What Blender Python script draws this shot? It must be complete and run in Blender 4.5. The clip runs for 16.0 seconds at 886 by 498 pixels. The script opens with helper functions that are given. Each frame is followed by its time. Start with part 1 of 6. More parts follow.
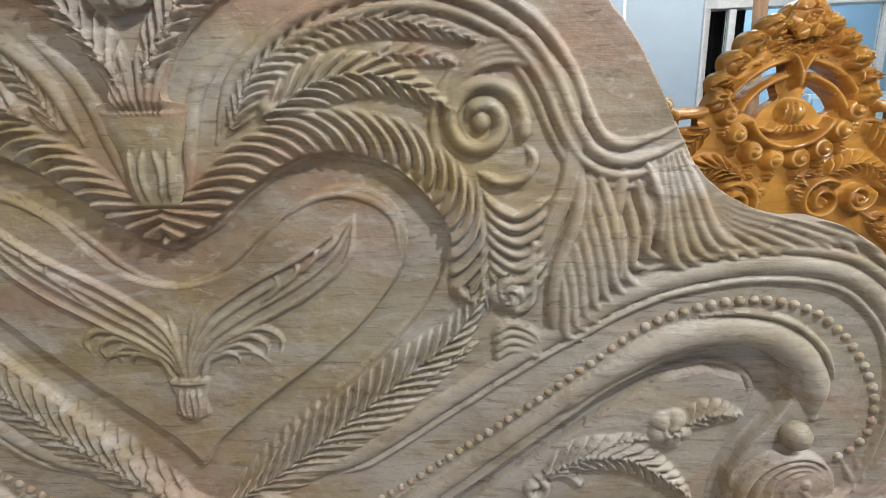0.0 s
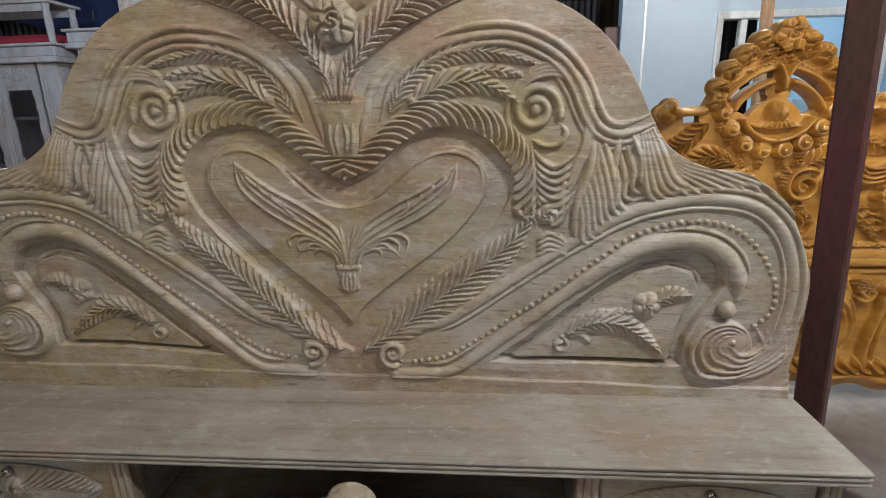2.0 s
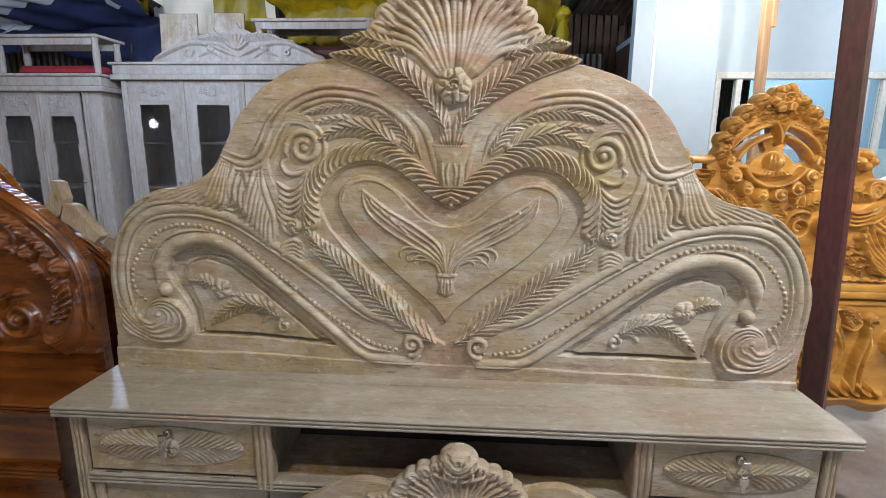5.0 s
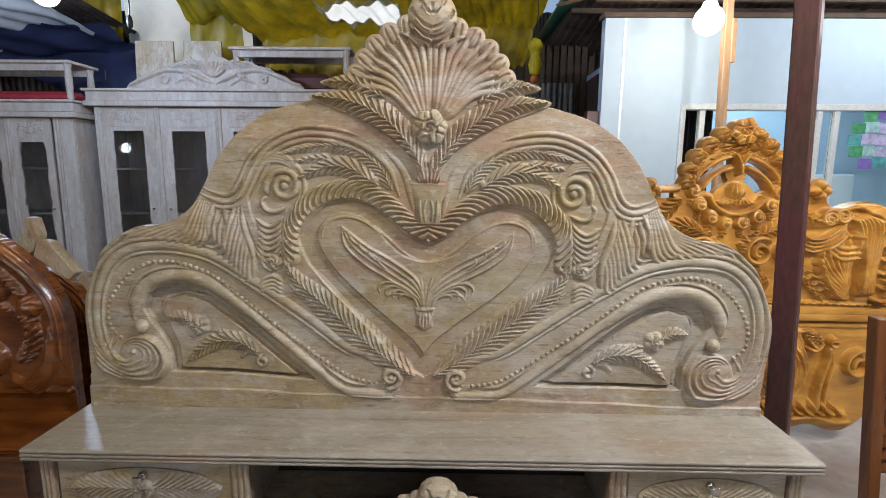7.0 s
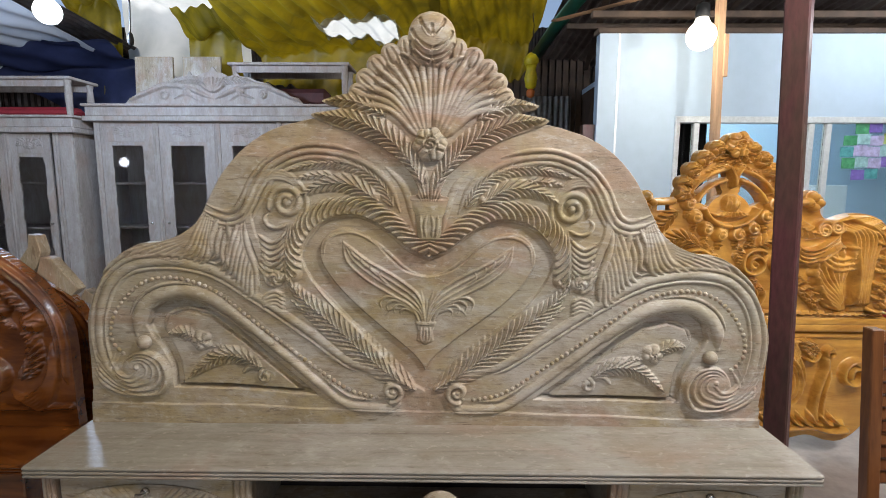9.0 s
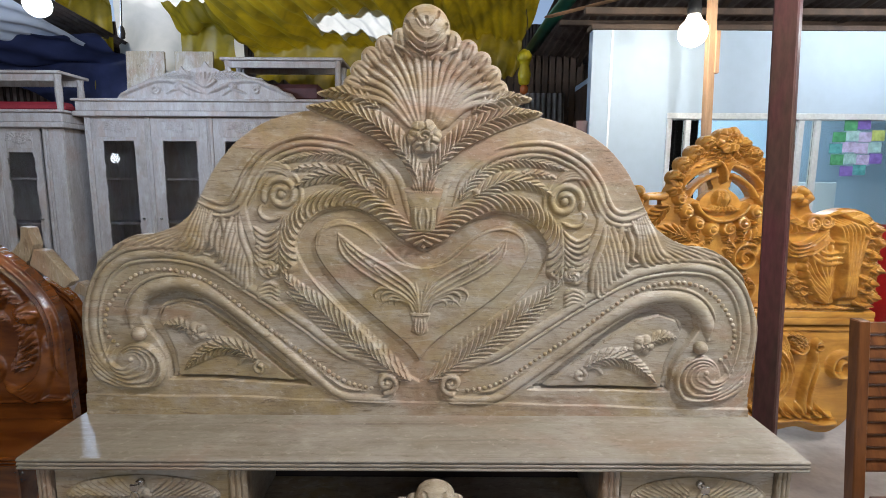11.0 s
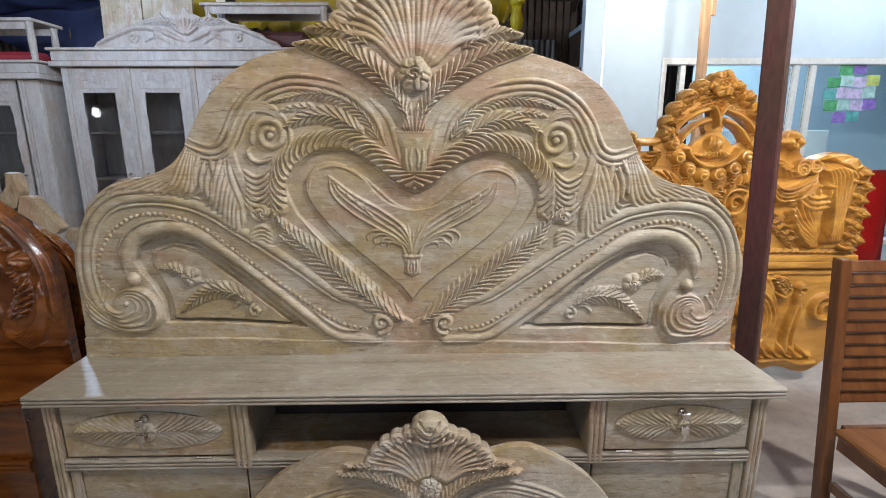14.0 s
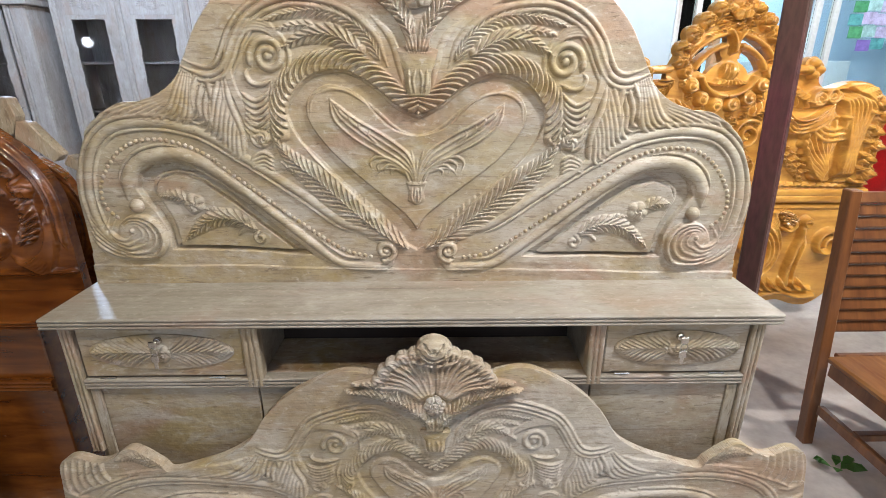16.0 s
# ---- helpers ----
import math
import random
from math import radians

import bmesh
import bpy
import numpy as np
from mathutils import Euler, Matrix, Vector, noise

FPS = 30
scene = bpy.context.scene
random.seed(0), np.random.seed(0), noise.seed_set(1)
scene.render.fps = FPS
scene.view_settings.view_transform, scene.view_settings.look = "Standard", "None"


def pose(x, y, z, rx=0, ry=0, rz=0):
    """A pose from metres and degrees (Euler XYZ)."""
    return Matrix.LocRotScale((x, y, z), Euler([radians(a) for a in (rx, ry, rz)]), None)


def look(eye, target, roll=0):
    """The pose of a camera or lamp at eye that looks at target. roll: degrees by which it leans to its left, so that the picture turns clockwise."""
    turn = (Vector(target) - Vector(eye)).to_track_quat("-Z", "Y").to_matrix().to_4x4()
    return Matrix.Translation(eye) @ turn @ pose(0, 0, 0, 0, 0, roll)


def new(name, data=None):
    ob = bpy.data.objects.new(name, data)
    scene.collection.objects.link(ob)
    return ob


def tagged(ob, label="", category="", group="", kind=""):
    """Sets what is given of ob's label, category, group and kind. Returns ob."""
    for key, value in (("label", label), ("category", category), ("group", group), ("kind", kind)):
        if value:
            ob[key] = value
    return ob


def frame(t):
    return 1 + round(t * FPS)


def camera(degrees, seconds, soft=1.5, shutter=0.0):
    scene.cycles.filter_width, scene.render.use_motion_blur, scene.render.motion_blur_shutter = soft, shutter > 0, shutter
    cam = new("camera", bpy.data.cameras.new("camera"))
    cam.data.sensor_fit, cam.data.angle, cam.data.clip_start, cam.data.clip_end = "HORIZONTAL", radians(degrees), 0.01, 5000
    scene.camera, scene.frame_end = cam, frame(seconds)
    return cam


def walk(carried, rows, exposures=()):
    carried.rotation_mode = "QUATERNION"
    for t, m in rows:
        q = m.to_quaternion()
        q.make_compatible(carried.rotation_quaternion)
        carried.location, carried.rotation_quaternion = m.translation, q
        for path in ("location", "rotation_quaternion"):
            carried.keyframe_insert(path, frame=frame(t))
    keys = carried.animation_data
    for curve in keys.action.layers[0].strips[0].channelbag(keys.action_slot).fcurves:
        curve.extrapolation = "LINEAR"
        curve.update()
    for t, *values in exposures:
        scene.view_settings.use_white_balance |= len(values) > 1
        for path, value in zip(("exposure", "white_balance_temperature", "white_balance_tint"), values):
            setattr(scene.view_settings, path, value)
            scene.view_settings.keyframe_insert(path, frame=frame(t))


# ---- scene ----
cam = camera(83.5, 16.0, 0.8)
PATH = [
    (0, (0.398, -0.603, 1.506), (0.319, 1.325, 0.979), -2.3),
    (0.5, (0.388, -0.701, 1.501), (0.318, 1.226, 0.969), -2.5),
    (1, (0.429, -0.869, 1.481), (0.356, 1.06, 0.958), -2.4),
    (1.5, (0.417, -0.982, 1.492), (0.298, 0.942, 0.959), -1.5),
    (2, (0.318, -1.051, 1.495), (0.157, 0.87, 0.964), -1.5),
    (2.5, (0.136, -1.13, 1.504), (-0.013, 0.792, 0.97), -1.6),
    (3, (0.064, -1.187, 1.511), (-0.089, 0.73, 0.962), -1.6),
    (3.5, (0.085, -1.236, 1.514), (-0.064, 0.679, 0.956), -0.8),
    (4, (0.088, -1.286, 1.501), (-0.054, 0.65, 1.02), 0.2),
    (6.5, (0.088, -1.389, 1.55), (0.023, 0.579, 1.198), 0.4),
    (7, (0.089, -1.385, 1.558), (0.055, 0.59, 1.245), 0.5),
    (7.5, (0.09, -1.383, 1.565), (0.064, 0.595, 1.272), 0.3),
    (8, (0.086, -1.388, 1.571), (0.059, 0.593, 1.295), 0.2),
    (8.5, (0.082, -1.397, 1.571), (0.056, 0.585, 1.304), 0.2),
    (11, (0.078, -1.416, 1.555), (0.081, 0.565, 1.278), 0.3),
    (11.5, (0.08, -1.424, 1.55), (0.093, 0.553, 1.247), 0.2),
    (12, (0.08, -1.43, 1.543), (0.104, 0.543, 1.213), -0.1),
    (12.5, (0.077, -1.432, 1.537), (0.106, 0.535, 1.177), -0.2),
    (13, (0.08, -1.437, 1.529), (0.109, 0.525, 1.139), -0.3),
    (13.5, (0.078, -1.436, 1.521), (0.109, 0.521, 1.112), -0.3),
    (14, (0.08, -1.432, 1.513), (0.113, 0.517, 1.064), -0.2),
    (14.5, (0.077, -1.421, 1.5), (0.111, 0.513, 0.992), -0.2),
    (15, (0.074, -1.422, 1.488), (0.108, 0.494, 0.916), -0.1),
    (15.5, (0.076, -1.433, 1.481), (0.103, 0.468, 0.859), -0.1),
    (16, (0.078, -1.436, 1.479), (0.095, 0.443, 0.796), -0.2),
]
walk(cam, [(t, look(eye, target, roll)) for t, eye, target, roll in PATH],
     [(0, -0.2, 6250, 10), (1.0, -0.13, 6250, 10), (1.5, 0.04, 6300, 10), (2.0, -0.42, 6350, 10), (2.3, -0.07, 6400, 10), (2.5, 0.13, 6400, 10), (3.0, 0.17, 6450, 10), (3.5, 0.24, 6500, 11), (6.5, 0.0, 6500, 11), (8.5, 0.0, 6500, 11), (11, 0.03, 6500, 11), (12.5, 0.04, 6500, 11), (13.5, 0.08, 6500, 11), (14.5, 0.34, 6500, 10), (16, 0.64, 6450, 10)])

# ---- light ----
world = bpy.data.worlds.new("world")
scene.world = world
world.use_nodes = True
sky = world.node_tree.nodes.new("ShaderNodeTexSky")
sky.sky_type, sky.sun_disc = "NISHITA", False
sky.sun_elevation, sky.sun_rotation = radians(62), radians(330)
world.node_tree.nodes["Background"].inputs[1].default_value = 0.1
world.node_tree.links.new(sky.outputs[0], world.node_tree.nodes["Background"].inputs[0])


def lamp(name, kind, m, power, colour, size=0.05, size_y=0.0):
    data = bpy.data.lights.new(name, kind)
    data.energy, data.color = power, colour
    if kind == "AREA":
        data.shape, data.size, data.size_y = "RECTANGLE", size, size_y
    elif kind == "POINT":
        data.shadow_soft_size = size
    else:
        data.angle = size
    ob = new(name, data)
    ob.matrix_world = m
    return ob


# area fill added behind the camera for sky light through an assumed opening
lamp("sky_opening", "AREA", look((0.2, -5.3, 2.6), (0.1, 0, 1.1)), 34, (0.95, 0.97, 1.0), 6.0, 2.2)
lamp("sun", "SUN", look((0, 0, 0), (0.25, -0.45, -1)), 4.0, (1.0, 0.95, 0.88), radians(0.5))
# bare bulbs under the roof; front, side and right are assumed, out of view
lamp("bulb_light_west", "POINT", pose(-2.715, 2.2, 2.735), 150, (0.50, 0.68, 1.0), 0.08)
lamp("bulb_light_corner", "POINT", pose(-5.3, 1.0, 1.87), 55, (0.75, 0.85, 1.0), 0.06)
lamp("bulb_light_east", "POINT", pose(1.785, 2.15, 2.56), 11, (1.0, 0.90, 0.76), 0.07)
# warm fill added at left front for the board's left half
lamp("bulb_light_front", "POINT", pose(-0.9, -1.5, 2.95), 52, (1.0, 0.81, 0.56), 0.06)
# key from upper right, judged from shadows in the carving
lamp("bulb_light_side", "POINT", pose(1.25, -1.0, 2.85), 136, (0.965, 0.985, 1.0), 0.06)
# fill added out of view to brighten the gold bed
lamp("bulb_light_right", "POINT", pose(2.65, -0.4, 2.75), 175, (1.0, 0.98, 0.95), 0.06)
lamp("bulb_light_far", "POINT", pose(3.55, 2.1, 2.75), 22, (0.85, 0.92, 1.0), 0.06)
lamp("office_light", "POINT", pose(3.6, 4.0, 2.5), 85, (0.85, 0.95, 1.0), 0.1)


# ---- materials ----
def shader(name):
    m = bpy.data.materials.new(name)
    m.use_nodes = True
    return m, m.node_tree, m.node_tree.nodes["Principled BSDF"]


def ramp_node(nt, stops):
    r = nt.nodes.new("ShaderNodeValToRGB")
    r.color_ramp.elements[0].position, r.color_ramp.elements[0].color = stops[0][0], (*stops[0][1], 1)
    r.color_ramp.elements[1].position, r.color_ramp.elements[1].color = stops[-1][0], (*stops[-1][1], 1)
    for at, c in stops[1:-1]:
        r.color_ramp.elements.new(at).color = (*c, 1)
    return r


def noise_node(nt, scale, stretch=(1, 1, 1), detail=4.0, rough=0.6, distort=0.0, shift=True):
    co = nt.nodes.new("ShaderNodeTexCoord")
    mp = nt.nodes.new("ShaderNodeMapping")
    mp.inputs["Scale"].default_value = stretch
    nt.links.new(co.outputs["Object"], mp.inputs[0])
    if shift:
        info = nt.nodes.new("ShaderNodeObjectInfo")
        mul = nt.nodes.new("ShaderNodeVectorMath")
        mul.operation = "SCALE"
        mul.inputs[0].default_value = (13.0, 7.0, 5.0)
        nt.links.new(info.outputs["Random"], mul.inputs["Scale"])
        nt.links.new(mul.outputs[0], mp.inputs["Location"])
    n = nt.nodes.new("ShaderNodeTexNoise")
    n.inputs["Scale"].default_value, n.inputs["Detail"].default_value = scale, detail
    n.inputs["Roughness"].default_value, n.inputs["Distortion"].default_value = rough, distort
    nt.links.new(mp.outputs[0], n.inputs["Vector"])
    return n


def mixed(nt, fac, a, b, blend="MIX"):
    x = nt.nodes.new("ShaderNodeMix")
    x.data_type, x.blend_type = "RGBA", blend
    for sock, val in ((x.inputs[0], fac), (x.inputs[6], a), (x.inputs[7], b)):
        if isinstance(val, (int, float)):
            sock.default_value = val
        elif isinstance(val, tuple):
            sock.default_value = (*val, 1)
        else:
            nt.links.new(val, sock)
    return x.outputs[2]


def bump(nt, b, height, strength, dist):
    k = nt.nodes.new("ShaderNodeBump")
    k.inputs["Strength"].default_value, k.inputs["Distance"].default_value = strength, dist
    nt.links.new(height, k.inputs["Height"])
    nt.links.new(k.outputs[0], b.inputs["Normal"])


def raw_wood(name, dark, mid, light, tint, grain=(1.2, 10, 30), rough=0.62, patch=0.5, plank=0.0, wear=1.0):
    """Bare sawn and sanded timber: grain along the longest local axis, stained in patches, glued up of planks."""
    m, nt, b = shader(name)
    g = noise_node(nt, 2.0, grain, 7, 0.66, 0.9)
    r = ramp_node(nt, [(0.26, dark), (0.42, mid), (0.60, light), (0.8, mid)])
    nt.links.new(g.outputs[0], r.inputs[0])
    c = r.outputs[0]
    if plank:
        co = nt.nodes.new("ShaderNodeTexCoord")
        sep = nt.nodes.new("ShaderNodeSeparateXYZ")
        nt.links.new(co.outputs["Object"], sep.inputs[0])
        div = nt.nodes.new("ShaderNodeMath")
        div.operation = "DIVIDE"
        nt.links.new(sep.outputs[2], div.inputs[0])
        div.inputs[1].default_value = plank
        flo = nt.nodes.new("ShaderNodeMath")
        flo.operation = "FLOOR"
        nt.links.new(div.outputs[0], flo.inputs[0])
        wn = nt.nodes.new("ShaderNodeTexWhiteNoise")
        wn.noise_dimensions = "1D"
        nt.links.new(flo.outputs[0], wn.inputs["W"])
        tone = ramp_node(nt, [(0.0, (0.86, 0.80, 0.74)), (0.35, (1.08, 0.96, 0.88)), (0.65, (0.94, 0.96, 0.88)), (1.0, (1.12, 1.08, 1.04))])
        nt.links.new(wn.outputs[0], tone.inputs[0])
        c = mixed(nt, 1.0, c, tone.outputs[0], "MULTIPLY")
        fr = nt.nodes.new("ShaderNodeMath")
        fr.operation = "FRACT"
        nt.links.new(div.outputs[0], fr.inputs[0])
        seam = ramp_node(nt, [(0.0, (0.75, 0.75, 0.75)), (0.012, (0, 0, 0))])
        nt.links.new(fr.outputs[0], seam.inputs[0])
        c = mixed(nt, seam.outputs[0], c, (0.12, 0.08, 0.05))
    for scale, stretch, lo, hi, k, col in ((3.0, (0.8, 1, 1.6), 0.46, 0.60, patch, tint), (1.9, (1, 1, 1.5), 0.50, 0.64, 0.6, (0.46, 0.43, 0.40)),
                                           (2.6, (0.7, 1, 1.6), 0.52, 0.63, 0.62, (0.35, 0.21, 0.145)), (7.0, (0.6, 1, 1.5), 0.54, 0.64, 0.5, (0.50, 0.475, 0.44)), (3.6, (0.8, 1, 1.3), 0.54, 0.64, 0.45, (0.27, 0.25, 0.19)), (38.0, (0.35, 1.5, 2.2), 0.61, 0.68, 0.62, (0.12, 0.08, 0.05)), (4.5, (0.9, 1, 1.3), 0.56, 0.68, 0.5, (0.21, 0.16, 0.10)), (5.0, (0.35, 6, 8), 0.60, 0.72, 0.42, (0.15, 0.095, 0.06)), (26.0, (0.4, 2, 2.5), 0.58, 0.70, 0.42, (0.14, 0.09, 0.055)), (90.0, (0.35, 1, 2.0), 0.55, 0.68, 0.48, (0.16, 0.115, 0.075)), (55.0, (0.6, 1, 1.3), 0.58, 0.70, 0.45, (0.62, 0.57, 0.50)), (19.0, (0.5, 2, 2.5), 0.60, 0.72, 0.36, (0.62, 0.575, 0.51)),
                                           (9.0, (0.8, 1, 1.6), 0.66, 0.76, 0.5, (0.20, 0.13, 0.075)), (24.0, (1, 1, 1), 0.40, 0.75, 0.22, (0.55, 0.50, 0.43))):
        if grain[2] < grain[0]:
            stretch = (stretch[2], stretch[1], stretch[0])
        n = noise_node(nt, scale, stretch, 5, 0.6, 0.7)
        k = k * wear
        f = ramp_node(nt, [(lo, (0, 0, 0)), (hi, (k, k, k))])
        nt.links.new(n.outputs[0], f.inputs[0])
        c = mixed(nt, f.outputs[0], c, col)
    nt.links.new(c, b.inputs["Base Color"])
    b.inputs["Roughness"].default_value = rough
    b.inputs["Specular IOR Level"].default_value = 0.4
    tool = noise_node(nt, 60, (0.7, 1, 1), 3, 0.5)
    mix = nt.nodes.new("ShaderNodeMath")
    mix.operation = "ADD"
    nt.links.new(g.outputs[0], mix.inputs[0])
    nt.links.new(tool.outputs[0], mix.inputs[1])
    bump(nt, b, mix.outputs[0], 0.75, 0.0028)
    return m


def lacquer(name, dark, light, rough=0.12, grain=(1.0, 8, 14), coat=0.6, gloss=0.2, ripple=0.22):
    m, nt, b = shader(name)
    g = noise_node(nt, 3.0, grain, 5, 0.6, 0.5)
    r = ramp_node(nt, [(0.32, dark), (0.66, light)])
    nt.links.new(g.outputs[0], r.inputs[0])
    blot = noise_node(nt, 5.0, (1, 1, 1), 3, 0.5)
    br = ramp_node(nt, [(0.4, (0, 0, 0)), (0.7, (0.5, 0.5, 0.5))])
    nt.links.new(blot.outputs[0], br.inputs[0])
    nt.links.new(mixed(nt, br.outputs[0], r.outputs[0], dark), b.inputs["Base Color"])
    b.inputs["Roughness"].default_value = rough
    b.inputs["Coat Weight"].default_value, b.inputs["Coat Roughness"].default_value = coat, gloss
    fine = noise_node(nt, 40, (1, 1, 1), 2, 0.5)
    bump(nt, b, fine.outputs[0], ripple, 0.003)
    return m


def plain(name, colour, rough=0.6, metal=0.0, vary=0.25, scale=6.0, stretch=(1, 1, 1), bumpy=0.15, second=None, speck=0.82):
    m, nt, b = shader(name)
    n = noise_node(nt, scale, stretch, 5, 0.62, 0.3)
    lo = second or tuple(c * (1 - vary) for c in colour)
    r = ramp_node(nt, [(0.35, lo), (0.65, colour)])
    nt.links.new(n.outputs[0], r.inputs[0])
    fine = noise_node(nt, scale * 9, stretch, 3, 0.6)
    fr = ramp_node(nt, [(0.3, (speck, speck, speck)), (0.7, (1, 1, 1))])
    nt.links.new(fine.outputs[0], fr.inputs[0])
    nt.links.new(mixed(nt, 1.0, r.outputs[0], fr.outputs[0], "MULTIPLY"), b.inputs["Base Color"])
    b.inputs["Roughness"].default_value, b.inputs["Metallic"].default_value = rough, metal
    bump(nt, b, fine.outputs[0], bumpy, 0.004)
    return m


def glowing(name, colour, power):
    m, nt, b = shader(name)
    b.inputs["Base Color"].default_value = (*colour, 1)
    b.inputs["Emission Color"].default_value = (*colour, 1)
    b.inputs["Emission Strength"].default_value = power
    return m


def glass_sheet(name, tint, rough=0.02):
    m, nt, b = shader(name)
    b.inputs["Base Color"].default_value = (*tint, 1)
    b.inputs["Roughness"].default_value = rough
    b.inputs["Transmission Weight"].default_value = 1.0
    b.inputs["IOR"].default_value = 1.45
    return m


def cloth(name, colour, second, through_light):
    """Thin tarpaulin: some of the light from behind comes through."""
    m, nt, b = shader(name)
    n = noise_node(nt, 2.5, (1, 1, 1), 4, 0.6, 0.5)
    r = ramp_node(nt, [(0.35, second), (0.65, colour)])
    nt.links.new(n.outputs[0], r.inputs[0])
    nt.links.new(r.outputs[0], b.inputs["Base Color"])
    b.inputs["Roughness"].default_value = 0.45
    tr = nt.nodes.new("ShaderNodeBsdfTranslucent")
    nt.links.new(r.outputs[0], tr.inputs[0])
    mx = nt.nodes.new("ShaderNodeMixShader")
    mx.inputs[0].default_value = through_light
    nt.links.new(b.outputs[0], mx.inputs[1])
    nt.links.new(tr.outputs[0], mx.inputs[2])
    nt.links.new(mx.outputs[0], nt.nodes["Material Output"].inputs[0])
    return m


WOOD = raw_wood("bare_timber", (0.255, 0.195, 0.135), (0.345, 0.282, 0.212), (0.42, 0.358, 0.282), (0.35, 0.262, 0.108), (0.8, 4, 8), 0.5, 0.72, 0.148)
WOOD_FLAT = raw_wood("bare_timber_board", (0.13, 0.105, 0.08), (0.24, 0.208, 0.168), (0.315, 0.283, 0.24), (0.21, 0.205, 0.155), (0.6, 10, 10), 0.46, 0.5, 0.0, 0.6)
WOOD_UP = raw_wood("bare_timber_upright", (0.20, 0.135, 0.08), (0.34, 0.26, 0.17), (0.44, 0.36, 0.26), (0.30, 0.26, 0.17), (12, 12, 0.7))
PALE = raw_wood("dusty_cabinet_timber", (0.22, 0.185, 0.16), (0.30, 0.26, 0.232), (0.37, 0.33, 0.30), (0.28, 0.24, 0.20), (5, 5, 0.9), 0.7, 0.3, 0.0, 0.5)
# red-brown board, its colour taken near black to carry the niche's shade
NICHE = plain("shade_darkened_back_board", (0.028, 0.014, 0.010), 0.6, 0, 0.5, 5)
GOLD = lacquer("honey_lacquered_teak", (0.34, 0.135, 0.018), (0.70, 0.37, 0.07), 0.34, (1.0, 3, 4), 1.0, 0.25, 0.45)
BROWN = lacquer("dark_polished_teak", (0.07, 0.018, 0.004), (0.27, 0.085, 0.014), 0.22, (1.0, 4, 6), 0.9, 0.19, 0.4)
CHAIRWOOD = lacquer("brown_polished_timber", (0.08, 0.026, 0.01), (0.19, 0.075, 0.025), 0.28, (8, 8, 1.0), 0.3)
SEATWOOD = lacquer("brown_polished_seat", (0.13, 0.05, 0.018), (0.26, 0.115, 0.04), 0.22, (8, 1.0, 8), 0.4)
STEEL = plain("oxide_painted_steel", (0.115, 0.03, 0.036), 0.42, 0.0, 0.35, 5, (1.6, 1.6, 0.4), 0.3, (0.075, 0.045, 0.028), 0.6)
CHROME = plain("worn_chrome", (0.72, 0.70, 0.66), 0.22, 1.0, 0.2, 30)
CONCRETE = plain("cement_floor", (0.47, 0.41, 0.37), 0.62, 0.0, 0.35, 2.2, (1, 1, 1), 0.3)
WALLPAINT = plain("pale_blue_wall_paint", (0.44, 0.56, 0.68), 0.6, 0.0, 0.05, 1.2, (1, 1, 1), 0.05, None, 0.95)
ALU = plain("white_aluminium", (0.74, 0.78, 0.80), 0.35, 0.2, 0.08, 5)
IRON = plain("rusty_corrugated_iron", (0.16, 0.14, 0.13), 0.6, 0.3, 0.55, 3, (1, 1, 1), 0.3, (0.055, 0.035, 0.028))
DARKWOOD = plain("smoked_rafter", (0.10, 0.065, 0.045), 0.7, 0.0, 0.5, 5, (1, 1, 1), 0.3)
POSTWOOD = plain("pale_post_timber", (0.50, 0.31, 0.18), 0.6, 0.0, 0.3, 4, (6, 6, 0.8))
YELLOW = cloth("yellow_tarpaulin", (0.36, 0.26, 0.008), (0.15, 0.115, 0.008), 0.22)
# pale reflecting sheet, added to give the haze near the west bulb
HAZESHEET = cloth("pale_haze_sheet", (0.82, 0.85, 0.88), (0.68, 0.72, 0.78), 0.2)
WHITETARP = cloth("white_tarpaulin", (0.85, 0.87, 0.85), (0.7, 0.74, 0.72), 0.75)
BLUETARP = cloth("blue_tarpaulin", (0.04, 0.05, 0.12), (0.015, 0.02, 0.05), 0.12)
GREENTARP = cloth("green_roll", (0.01, 0.10, 0.06), (0.005, 0.05, 0.035), 0.1)
RED = plain("red_cloth", (0.32, 0.02, 0.03), 0.7)
MAROON = plain("dark_maroon_matt", (0.085, 0.022, 0.02), 0.7, 0, 0.5)
GLASS = glass_sheet("cabinet_glass", (0.95, 0.97, 1.0))
WINGLASS = glass_sheet("window_glass", (0.82, 0.95, 0.97))
DARKIN = plain("dark_interior", (0.035, 0.028, 0.026), 0.8)
BULB = glowing("lit_bulb_white", (0.85, 0.92, 1.0), 16)
BULBWARM = glowing("lit_bulb_warm", (1.0, 0.90, 0.72), 16)
BLACK = plain("black_plastic", (0.02, 0.02, 0.02), 0.5)


# ---- mesh helpers ----
def obj(name, bm, material, parent=None, label="", smooth=False):
    me = bpy.data.meshes.new(name)
    bm.to_mesh(me)
    bm.free()
    if smooth:
        for p in me.polygons:
            p.use_smooth = True
    me.materials.append(material)
    ob = new(name, me)
    if parent is not None:
        ob.parent = parent
    if label:
        ob["label"] = label
    return ob


part = obj


def thing(name, label, category, m=None, group="", kind=""):
    ob = new(name)
    ob.empty_display_size = 0.1
    if m is not None:
        ob.matrix_world = m
    return tagged(ob, label, category, group, kind)


